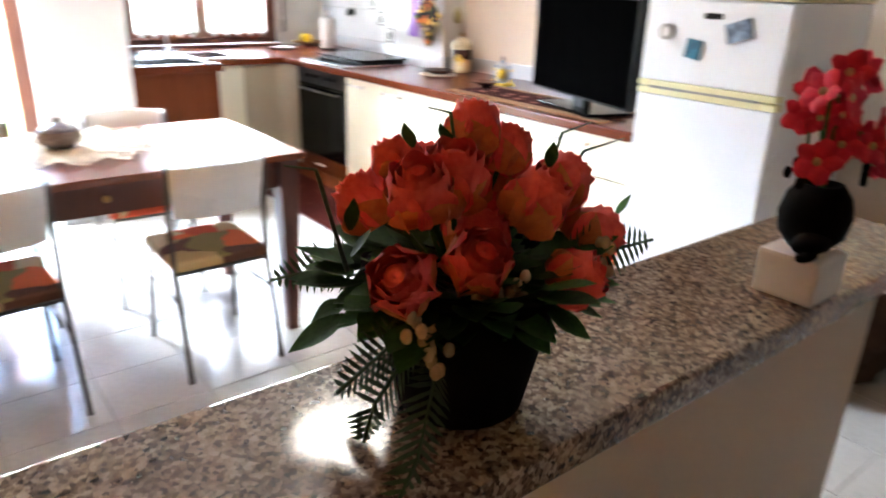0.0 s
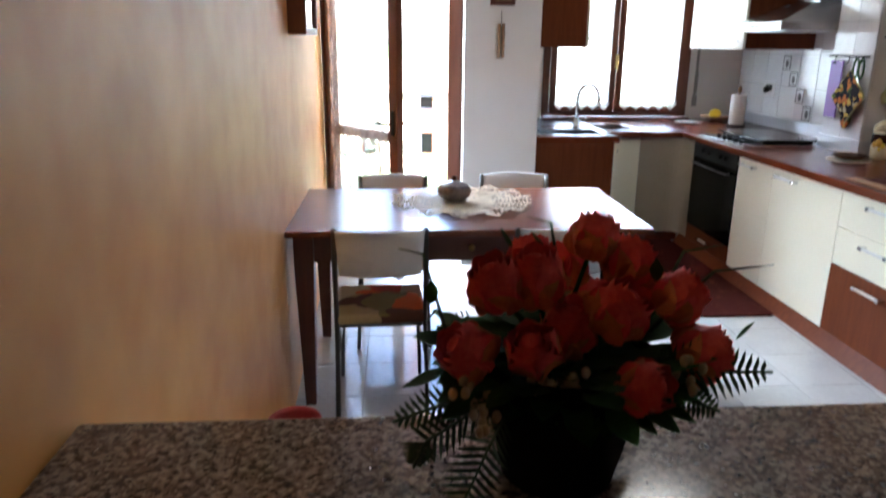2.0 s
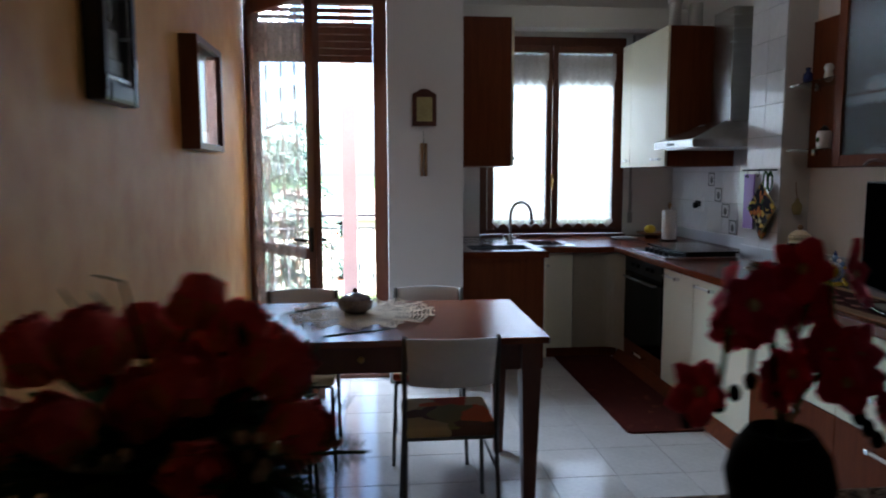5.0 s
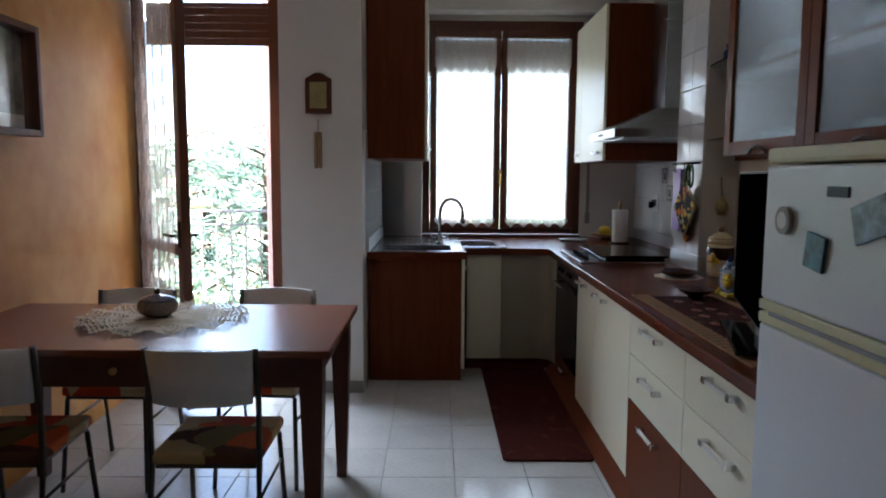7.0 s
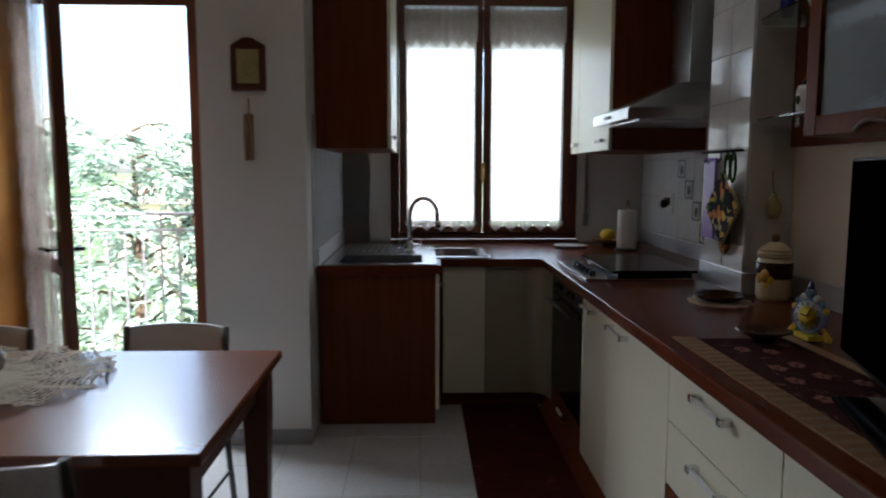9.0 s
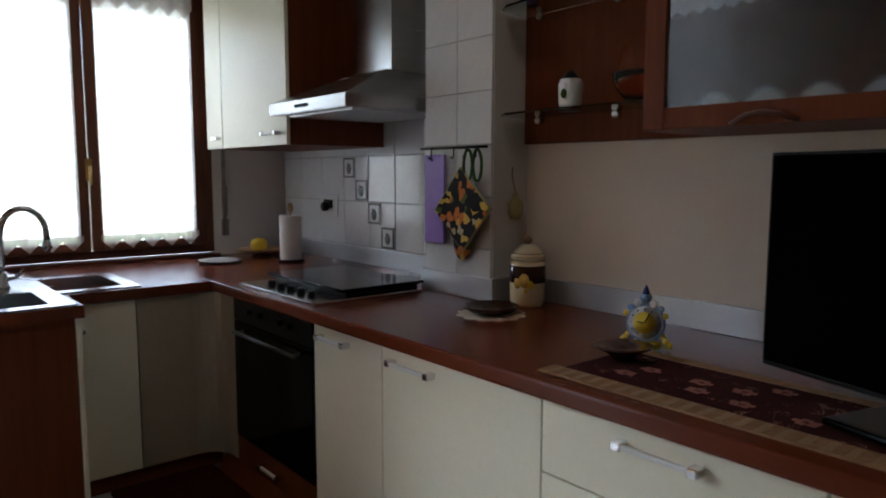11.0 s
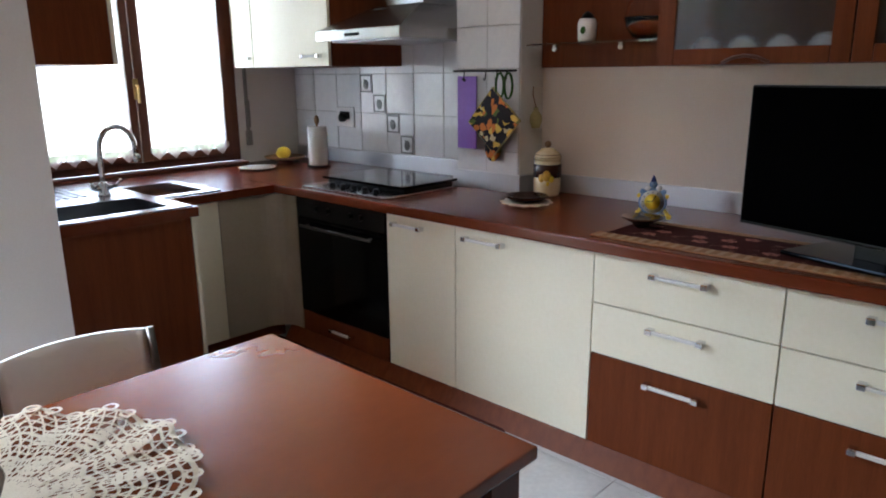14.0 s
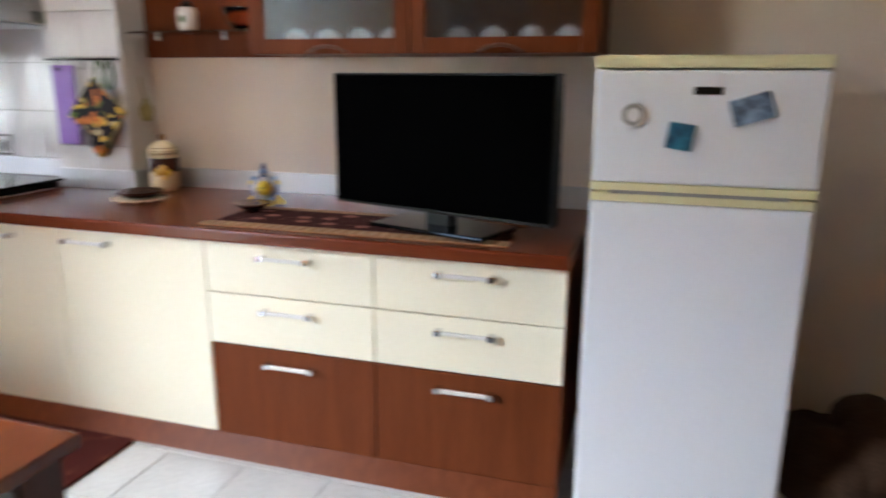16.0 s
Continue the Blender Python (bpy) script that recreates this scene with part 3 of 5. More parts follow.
for y in (4.7, 4.78, 4.96, 5.06):
    part("knob", rod(B(), (FX - 0.004, y, 0.785), (FX - 0.024, y, 0.785), 0.015, 0.012, 14), M_BLACK, oven)
d = part("door", box(B(), FX - 0.004, FX + 0.018, 4.535, 5.23, 0.2, 0.726, 0.004), M_BLACKGLASS, oven, "black glass door")
bm = B()
rod(bm, (FX - 0.04, 4.6, 0.69), (FX - 0.04, 5.16, 0.69), 0.008)
for y in (4.63, 5.13):
    rod(bm, (FX - 0.04, y, 0.69), (FX - 0.004, y, 0.69), 0.006)
part("handle", bm, M_LEG, d, "dark steel bar handle")
part("drawer", box(B(), FX, FX + 0.018, 4.535, 5.23, 0.08, 0.195, 0.003), M_WOOD, oven)
part("plinth", plinth_board(4.526, 5.36), M_WOOD, oven)
bar_handle(oven, FX, 4.8, 4.96, 0.14)
corner = thing("corner_cabinet", (2.2, 5.8, 0), "cream corner cabinet between sink and oven", "kitchen cabinet", "base cabinets of the kitchen run")
part("body", box(B(), 1.89, 3.1, 5.44, 6.2, 0.09, WB - 0.002), M_WOOD, corner)
part("door", box(B(), 1.9, 2.148, 5.405, 5.425, 0.08, 0.834, 0.002), M_CREAM, corner)
arc = [(2.395 + 0.12 * math.sin(a), 5.285 + 0.12 * math.cos(a)) for a in [radians(15 * k) for k in range(7)]]
arc = [(2.152, 5.405)] + arc + [(FX, 5.24)]
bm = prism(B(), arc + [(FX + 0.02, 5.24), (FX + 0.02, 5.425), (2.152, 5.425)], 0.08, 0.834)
part("curved_door", bm, M_CURVEDOOR, corner, "darker corner door curving inwards")
part("plinth", box(B(), 1.89, 2.521, 5.432, 5.439, 0, 0.088), M_WOOD, corner)
su = thing("sink_cabinet", (1.55, 5.6, 0), "sink cabinet with cherry wood end panel and cream door", "kitchen cabinet", "base cabinets of the kitchen run")
part("end_panel", box(B(), 1.225, 1.85, 5.12, 5.14, 0.0, WB - 0.002, 0.002), M_WOOD, su, "dark cherry end panel")
part("body", box(B(), 1.225, 1.85, 5.141, 6.2, 0.09, 0.6), M_WOOD, su)
part("door", box(B(), 1.852, 1.872, 5.118, 5.40, 0.08, WB - 0.004, 0.002), M_CREAM, su)
part("knob", sphere(B(), (1.885, 5.17, 0.77), 0.012), M_CHROME, su)


def cells(bm, xs, ys, keep, z0, z1):
    for i in range(len(xs) - 1):
        for j in range(len(ys) - 1):
            if keep((xs[i] + xs[i + 1]) / 2, (ys[j] + ys[j + 1]) / 2):
                box(bm, xs[i], xs[i + 1], ys[j], ys[j + 1], z0, z1)
    bmesh.ops.remove_doubles(bm, verts=bm.verts, dist=1e-5)
    return bm


top = thing("worktop", (2.8, 4.5, WB), "cherry wood laminate worktop running round the kitchen corner", "worktop")
prism(bm := B(), [(2.475, 2.098), (3.285, 2.098), (3.285, 4.19), (3.1, 4.19), (3.1, 4.604), (3.374, 4.604), (3.374, 6.394), (2.475, 6.394)], WB, WT, 0.008)
part("run", bm, M_TOP, top)
hole = lambda x, y: not (1.30 < x < 1.80 and 5.16 < y < 5.55) and not (1.84 < x < 2.14 and 5.46 < y < 5.9)
bm = cells(B(), [1.214, 1.30, 1.80, 1.84, 1.88, 2.14, 2.474], [5.095, 5.16, 5.38, 5.46, 5.55, 5.9, 6.394], lambda x, y: (x < 1.88 or y > 5.38) and hole(x, y), WB, WT)
part("run", bm, M_TOP, top)
bm = B()
for c in ((3.268, 3.287, 2.11, 4.19), (3.104, 3.29, 4.178, 4.193), (3.086, 3.103, 4.178, 4.61), (3.36, 3.378, 4.61, 6.39), (3.086, 3.36, 4.602, 4.616)):
    box(bm, c[0], c[1], c[2], c[3], WT, 0.975, 0.002)
part("upstand", bm, M_ALU, top, "grey aluminium upstand")
part("upstand", box(B(), 1.213, 1.228, 5.1, 6.39, WT, 0.975, 0.002), M_ALU, top, "grey aluminium upstand")

sink = thing("sink", (1.7, 5.6, WT), "stainless steel corner sink with two bowls and drainer", "sink")
hole2 = lambda x, y: not (1.32 < x < 1.78 and 5.18 < y < 5.53) and not (1.86 < x < 2.12 and 5.48 < y < 5.88)
part("rim", cells(B(), [1.25, 1.32, 1.78, 1.86, 2.12, 2.18], [5.115, 5.18, 5.42, 5.48, 5.53, 5.88, 5.94, 6.2], lambda x, y: hole2(x, y) and (x < 1.86 or 5.42 < y < 5.94), WT, WT + 0.006), M_STEEL, sink)


def bowl(x0, x1, y0, y1):
    bm = B()
    t, zb = 0.003, 0.73
    box(bm, x0, x1, y0, y1, zb, zb + t)
    for c in ((x0, x0 + t, y0, y1), (x1 - t, x1, y0, y1), (x0 + t, x1 - t, y0, y0 + t), (x0 + t, x1 - t, y1 - t, y1)):
        box(bm, *c, zb + t, WT + 0.003)
    rod(bm, ((x0 + x1) / 2, (y0 + y1) / 2, zb + t), ((x0 + x1) / 2, (y0 + y1) / 2, zb + t + 0.006), 0.045, 0.04, 20)
    part("bowl", bm, M_STEEL, sink)


bowl(1.315, 1.785, 5.175, 5.535)
bowl(1.855, 2.125, 5.475, 5.885)
for i in range(9):
    part("drainer_rib", box(B(), 1.3 + i * 0.04, 1.316 + i * 0.04, 5.74, 6.12, WT + 0.006, WT + 0.011, 0.003), M_STEEL, sink)
tap = thing("tap", (1.705, 5.70, WT), "chrome swan-neck kitchen tap", "tap")
part("base", lathe(B(), [(0.03, 0), (0.03, 0.012), (0.022, 0.02), (0.022, 0.06), (0.015, 0.07)], (1.705, 5.70, WT + 0.006)), M_CHROME, tap)
pts = [(1.705, 5.70, WT + 0.06)] + [(1.705, 5.70, WT + 0.1 + 0.025 * i) for i in range(6)]
pts += [(1.705 + 0.085 * (1 - math.cos(a)), 5.70 - 0.01 * (1 - math.cos(a)), WT + 0.23 + 0.11 * math.sin(a)) for a in [math.pi * k / 12 for k in range(1, 12)]]
part("spout", tube(B(), pts + [(1.875, 5.68, WT + 0.2)], 0.0135, 10), M_CHROME, tap)
part("nozzle", lathe(B(), [(0.011, 0.05), (0.019, 0.035), (0.02, 0.012), (0.012, 0)], (1.875, 5.68, WT + 0.155)), M_CHROME, tap)
bm = B()
rod(bm, (1.66, 5.69, WT + 0.045), (1.75, 5.71, WT + 0.045), 0.014)
for dx in (-0.055, 0.055):
    rod(bm, (1.705 + dx, 5.69, WT + 0.045), (1.705 + dx * 1.3, 5.66, WT + 0.085), 0.009, 0.006)
part("lever", bm, M_CHROME, tap)

hob = thing("hob", (2.8, 4.86, WT), "gas hob with raised black glass lid", "hob")
part("tray", box(B(), 2.53, 3.04, 4.545, 5.2, WT, WT + 0.012, 0.003), M_STEEL, hob)
part("lid", box(B(), 2.66, 3.06, 4.56, 5.19, WT + 0.032, WT + 0.046, 0.004), M_BLACKGLASS, hob, "black glass lid folded down")
part("lid_support", box(B(), 2.69, 3.04, 4.58, 5.17, WT + 0.012, WT + 0.032), M_BLACK, hob)
for i in range(5):
    y = 4.68 + i * 0.085
    part("knob", rod(B(), (2.595, y, WT + 0.012), (2.595, y, WT + 0.034), 0.018, 0.014, 14), M_BLACK, hob)

# cooker hood and flues
hood = thing("cooker_hood", (3.0, 4.97, 1.6), "stainless steel chimney cooker hood", "cooker hood")
bm = B()
ys0, ys1 = 4.63, 5.285
v = [bm.verts.new(p) for p in ((2.73, ys0, 1.635), (3.376, ys0, 1.635), (3.376, ys1, 1.635), (2.73, ys1, 1.635), (2.73, ys0, 1.685), (3.376, ys0, 1.685), (3.376, ys1, 1.685), (2.73, ys1, 1.685), (3.03, ys0 + 0.15, 1.82), (3.376, ys0 + 0.15, 1.82), (3.376, ys1 - 0.15, 1.82), (3.03, ys1 - 0.15, 1.82))]
for f in ((3, 2, 1, 0), (0, 1, 5, 4), (1, 2, 6, 5), (2, 3, 7, 6), (3, 0, 4, 7), (4, 5, 9, 8), (5, 6, 10, 9), (6, 7, 11, 10), (7, 4, 8, 11), (8, 9, 10, 11)):
    bm.faces.new([v[i] for i in f])
bmesh.ops.bevel(bm, geom=list(bm.edges), offset=0.004, segments=2, affect="EDGES")
part("canopy", bm, M_STEEL, hood)
part("chimney", box(B(), 3.08, 3.376, 4.81, 5.1, 1.815, 2.60, 0.004), M_STEEL, hood)
bm = B()
for i in range(5):
    box(bm, 2.7245, 2.731, 4.93 + i * 0.022, 4.944 + i * 0.022, 1.654, 1.668)
part("buttons", bm, M_BLACK, hood)
part("filter", box(B(), 2.8, 3.3, ys0 + 0.06, ys1 - 0.06, 1.628, 1.636), M_ALU, hood)
fl = thing("flue_pipe", (3.1, 5.4, 2.57), "white painted flue pipes rising from the wall cabinet", "pipe")
part("riser", tube(B(), [(3.0, 5.6, 2.57), (3.0, 5.6, 2.82), (3.02, 5.55, 2.88), (3.06, 5.45, 2.9), (3.2, 4.62, 2.93)], 0.05, 12), M_PIPE, fl)
part("riser", tube(B(), [(3.17, 5.6, 2.57), (3.17, 5.6, 2.8)], 0.055, 12), M_PIPE, fl)
part("collar", rod(B(), (3.0, 5.6, 2.8), (3.0, 5.6, 2.83), 0.056, None, 14), M_PIPE, fl)

# wall cabinets
wc = thing("wall_cabinet", (3.1, 5.77, 1.51), "tall cream wall cabinet with cherry side beside the hood", "kitchen cabinet", "wall cabinets")
part("body", box(B(), 2.84, 3.376, 5.29, 6.26, 1.51, 2.565, 0.002), M_WOOD, wc, "dark cherry carcass")
for a, b, h in ((5.29, 6.035, 5.35), (6.04, 6.26, 6.06)):
    d = part("door", box(B(), 2.82, 2.839, a + 0.001, b - 0.001, 1.51, 2.565, 0.002), M_CREAM, wc)
    bar_handle(wc, 2.82, h + 0.01, h + (0.15 if a < 6 else 0.05), 1.565)
wl = thing("wall_cabinet", (1.4, 5.6, 1.51), "cherry wood wall cabinet above the sink", "kitchen cabinet", "wall cabinets")
part("body", box(B(), 1.213, 1.595, 5.14, 6.1, 1.51, 2.567, 0.002), M_WOOD, wl)
d = part("door", box(B(), 1.597, 1.615, 5.142, 6.1, 1.51, 2.567, 0.002), M_CREAM, wl)
part("knob", sphere(B(), (1.628, 5.2, 1.57), 0.013), M_CHROME, d)

GX, GZ0, GZ1 = 2.87, 1.487, 2.36
shelf = thing("open_shelf_unit", (3.2, 3.8, GZ0), "cherry back panel with two glass shelves", "shelf unit", "wall cabinets")
part("back_panel", box(B(), 3.265, 3.288, 3.39, 4.19, GZ0, GZ1, 0.002), M_WOOD, shelf)
part("bottom_board", box(B(), 2.9, 3.264, 3.39, 3.41, GZ0, GZ1, 0.002), M_WOOD, shelf)
for z in (1.585, 1.965):
    prism(bm := B(), [(3.264, 3.412), (3.264, 4.185), (3.13, 4.185), (3.085, 4.12), (3.07, 4.0), (3.06, 3.6), (3.06, 3.412)], z, z + 0.008)
    s = part("glass_shelf", bm, M_SHELFGLASS, shelf)
    for y in (3.5, 3.75, 4.1):
        part("bracket", rod(B(), (3.264, y, z - 0.012), (3.235, y, z - 0.012), 0.012, None, 12), M_CHROME, shelf, "chrome shelf support")
for a, b in ((2.745, 3.388), (2.08, 2.745)):
    u = thing("glass_cabinet", (3.1, (a + b) / 2, GZ0), "cherry wall cabinet with a frosted glass door", "kitchen cabinet", "wall cabinets")
    bm = B()
    box(bm, 3.27, 3.287, a, b, GZ0, GZ1)
    for c in ((GX + 0.022, 3.27, a + 0.001, a + 0.018, GZ0, GZ1), (GX + 0.022, 3.27, b - 0.018, b - 0.001, GZ0, GZ1), (GX + 0.022, 3.27, a + 0.018, b - 0.018, GZ0, GZ0 + 0.018), (GX + 0.022, 3.27, a + 0.018, b - 0.018, GZ1 - 0.018, GZ1)):
        box(bm, *c)
    part("carcass", bm, M_WOOD, u)
    part("shelf", box(B(), GX + 0.05, 3.27, a + 0.018, b - 0.018, 1.82, 1.838), M_WOOD, u)
    d = part("door", box(B(), GX + 0.008, GX + 0.013, a + 0.055, b - 0.055, GZ0 + 0.05, GZ1 - 0.05), M_FROST, u, "frosted glass pane in a cherry frame")
    d.visible_shadow = False
    for nm, c in (("stile", (a + 0.002, a + 0.06, GZ0, GZ1)), ("stile", (b - 0.06, b - 0.002, GZ0, GZ1)), ("rail", (a + 0.061, b - 0.061, GZ0, GZ0 + 0.055)), ("rail", (a + 0.061, b - 0.061, GZ1 - 0.055, GZ1))):
        part(nm, box(B(), GX, GX + 0.02, *c, 0.003), M_WOOD, d)
    strip = part("lace_strip", cloth(B(), 0, 1, 0, 1, 0, 0, 1, 84, 2, 0.3, 14), M_LACEBAND, u, "white lace shelf edging", local=True)
    strip.data.transform(Matrix.Translation((GX + 0.045 - 3.1, a + 0.02 - (a + b) / 2, 1.772 - GZ0)) @ Matrix(((0, 1, 0, 0), (b - a - 0.04, 0, 0, 0), (0, 0, 0.05, 0), (0, 0, 0, 1))))
    ym = (a + b) / 2
    part("handle", tube(B(), [(GX - 0.002, ym - 0.08, GZ0 + 0.004), (GX - 0.01, ym - 0.04, GZ0 + 0.022), (GX - 0.012, ym, GZ0 + 0.028), (GX - 0.01, ym + 0.04, GZ0 + 0.022), (GX - 0.002, ym + 0.08, GZ0 + 0.004)], 0.006), M_DARKWOOD, d)
    for i in range(4):
        for z in (GZ0 + 0.019, 1.839):
            y = a + 0.12 + i * 0.135
            bm = lathe(B(), [(0.055, 0), (0.056, 0.012), (0.05, 0.045), (0.036, 0.066), (0.022, 0.072), (0.022, 0.078), (0, 0.078)], (3.02, y, z), 16)
            single("cup", bm, M_WHITECER, (3.02, y, z), "white upturned cup behind the frosted glass", "cup", "cups in the wall cabinets")

# fridge
fr = thing("fridge", (2.75, 1.755, 0), "white two-door fridge freezer with yellowed trims", "fridge")
FF = 2.42
part("body", box(B(), FF + 0.045, 3.03, 1.467, 2.043, 0.02, 1.43, 0.006), M_FRIDGE, fr)
part("top_trim", box(B(), FF, 3.03, 1.463, 2.047, 1.432, 1.466, 0.01), M_YELLOWED, fr, "yellowed plastic top")
part("freezer_door", box(B(), FF, FF + 0.044, 1.467, 2.043, 1.125, 1.427, 0.01, 3), M_FRIDGE, fr)
part("door", box(B(), FF, FF + 0.044, 1.467, 2.043, 0.08, 1.07, 0.01, 3), M_FRIDGE, fr)
part("trim", box(B(), FF - 0.002, FF + 0.044, 1.465, 2.045, 1.101, 1.124, 0.005), M_YELLOWED, fr, "yellowed handle trim")
part("trim", box(B(), FF - 0.002, FF + 0.044, 1.465, 2.045, 1.071, 1.096, 0.005), M_YELLOWED, fr, "yellowed handle trim")
# No hollow is cut: a grey bar paints the shade between the trims.
part("handle_recess", box(B(), FF - 0.006, FF + 0.01, 1.53, 1.99, 1.094, 1.103, 0.002), M_SKIRT, fr)
part("plinth", box(B(), FF + 0.05, 3.0, 1.48, 2.03, 0, 0.019), M_BLACK, fr)
part("badge", box(B(), FF - 0.004, FF, 1.72, 1.79, 1.365, 1.385, 0.001), M_BLACK, fr, "dark name plate")
for y, z, mt, lab, w in ((1.94, 1.31, M_SKIRT, "round grey fridge magnet", 0), (1.815, 1.255, M_TEAL, "teal square fridge magnet", 0.034), (1.645, 1.33, M_SNAPSHOT, "small blue photo fridge magnet", 0.05)):
    if w:
        bm = box(B(), FF - 0.009, FF - 0.001, y - w, y + w, z - 0.035, z + 0.035, 0.002)
        bmesh.ops.rotate(bm, verts=bm.verts, cent=(FF, y, z), matrix=Matrix.Rotation(radians(-18 if w > 0.04 else 8), 3, "X"))
    else:
        bm = rod(B(), (FF - 0.012, y, z), (FF - 0.001, y, z), 0.03, None, 20)
    mg = single("fridge_magnet", bm, mt, (FF, y, z), lab, "magnet", "magnets on the fridge")
    if not w:
        part("face", rod(B(), (FF - 0.0135, y, z), (FF - 0.012, y, z), 0.018, None, 20), M_WHITECER, mg, "pale centre")

# television on the worktop, turned towards the table
tv = thing("television", (2.70, 2.567, WT + 0.012), "flat black television on a stand on the worktop", "television")
ang = math.atan2(-0.251, 0.838)
tv.rotation_euler = (0, 0, -ang * -1)
R = 0.4375
part("screen", box(B(), -0.052, -0.0495, -R + 0.008, R - 0.008, 0.07, 0.515, 0.0005, 1), M_SCREEN, tv, local=True)
part("bezel", box(B(), -0.05, 0.0, -R, R, 0.058, 0.522, 0.006), M_BLACK, tv, local=True)
part("back", box(B(), 0.0, 0.04, -0.3, 0.3, 0.12, 0.45, 0.02), M_BLACK, tv, local=True)
part("neck", box(B(), -0.03, 0.02, -0.05, 0.05, 0.01, 0.12, 0.006), M_BLACK, tv, local=True)
part("base", box(B(), -0.12, 0.12, -0.23, 0.23, 0.0, 0.014, 0.006), M_BLACKGLASS, tv, "glossy black base", local=True)

# ---- table, chairs ----
TZ = 0.80
tb = thing("dining_table", (0.55, 3.23, 0), "cherry wood dining table with tapered legs", "table")
part("tabletop", box(B(), -0.215, 1.31, 2.80, 3.66, TZ - 0.028, TZ, 0.005), M_TABLE, tb)
for a in ((-0.15, 1.245, 2.85, 2.87), (-0.15, 1.245, 3.59, 3.61), (-0.15, -0.13, 2.872, 3.588), (1.225, 1.245, 2.872, 3.588)):
    part("apron", box(B(), *a, TZ - 0.145, TZ - 0.029, 0.002), M_DARKWOOD, tb)
part("drawer_knob", sphere(B(), (0.55, 2.838, TZ - 0.085), 0.014), M_BRASS, tb)
for x in (-0.145, 1.24):
    for y in (2.86, 3.6):
        bm = B()
        s, e = 0.04, 0.022
        vs = [bm.verts.new((x + i * w, y + j * w, z)) for z, w in ((0, e), (TZ - 0.16, s), (TZ - 0.029, s)) for i, j in ((-1, -1), (1, -1), (1, 1), (-1, 1))]
        for k in (0, 4):
            for i in range(4):
                bm.faces.new((vs[k + i], vs[k + (i + 1) % 4], vs[k + 4 + (i + 1) % 4], vs[k + 4 + i]))
        bm.faces.new(vs[3::-1])
        bm.faces.new(vs[8:12])
        part("leg", bm, M_DARKWOOD, tb)


def chair():
    """Faces +y; origin on the floor under the backrest."""
    c = thing("dining_chair", (0.90, 2.70, 0), "white-backed metal chair with patchwork cushion seat", "chair", "chairs round the table")
    bm = B()
    N = 14
    front, back = [], []
    for i in range(N + 1):
        u = i / N * 2 - 1
        for lst, off in ((front, 0.0), (back, -0.012)):
            lst.append([(u * (0.176 - 0.012 * (1 - w)), -0.045 * (1 - u * u) - 0.03 * w + 0.03 + off, 0.64 + 0.19 * w + (0.006 * (1 - u * u) if w == 1 else 0)) for w in (0, 0.5, 1)])
    fv = [[bm.verts.new(p) for p in col] for col in front]
    bv = [[bm.verts.new(p) for p in col] for col in back]
    for i in range(N):
        for j in range(2):
            bm.faces.new((fv[i][j], fv[i + 1][j], fv[i + 1][j + 1], fv[i][j + 1])).smooth = True
            bm.faces.new((bv[i][j], bv[i][j + 1], bv[i + 1][j + 1], bv[i + 1][j])).smooth = True
        bm.faces.new((fv[i][2], fv[i + 1][2], bv[i + 1][2], bv[i][2]))
        bm.faces.new((fv[i][0], bv[i][0], bv[i + 1][0], fv[i + 1][0]))
    for i in (0, N):
        for j in range(2):
            bm.faces.new((fv[i][j], fv[i][j + 1], bv[i][j + 1], bv[i][j]))
    bmesh.ops.recalc_face_normals(bm, faces=bm.faces)
    part("backrest", bm, M_CHAIRBACK, c, "curved white plastic backrest", local=True)
    part("seat", box(B(), -0.185, 0.185, 0.02, 0.40, 0.425, 0.468, 0.02, 4), M_PATCH, c, "orange and cream patchwork cushion", local=True)
    part("seat_frame", box(B(), -0.17, 0.17, 0.03, 0.385, 0.41, 0.424, 0.004), M_LEG, c, local=True)
    for s in (-1, 1):
        part("leg", tube(B(), [(s * 0.185, -0.05, 0), (s * 0.18, 0.03, 0.42), (s * 0.182, 0.03, 0.64), (s * 0.18, 0.004, 0.835)], 0.011), M_LEG, c, local=True)
        part("leg", tube(B(), [(s * 0.185, 0.42, 0), (s * 0.17, 0.37, 0.41)], 0.01), M_LEG, c, local=True)
        part("stretcher", tube(B(), [(s * 0.178, 0.0, 0.3), (s * 0.174, 0.385, 0.3)], 0.006), M_LEG, c, local=True)
    return c


ch = chair()
copy_thing(ch, pose(0.172, 2.70, 0, 0, 0, 2))
copy_thing(ch, pose(0.22, 3.84, 0, 0, 0, 180))
copy_thing(ch, pose(0.895, 3.87, 0, 0, 0, 177))

# crocheted doily: concentric rings and radial loops of thread
bm = B()
cx, cy = 0.55, 3.325


def loop(bm, pts, w):
    n = len(pts)
    q = [Vector(p) for p in pts]
    a, b = [], []
    for i, p in enumerate(q):
        d = (q[(i + 1) % n] - q[i - 1]).normalized()
        s = Vector((-d.y, d.x, 0)) * w
        a.append(bm.verts.new(p + s)), b.append(bm.verts.new(p - s + Vector((0, 0, 0.0))))
    for i in range(n):
        bm.faces.new((a[i], a[(i + 1) % n], b[(i + 1) % n], b[i]))


def ripple(r, th):
    return TZ + 0.004 + 0.011 * max(0, r / 0.33) ** 3 * (1 + math.sin(th * 13 + 1))


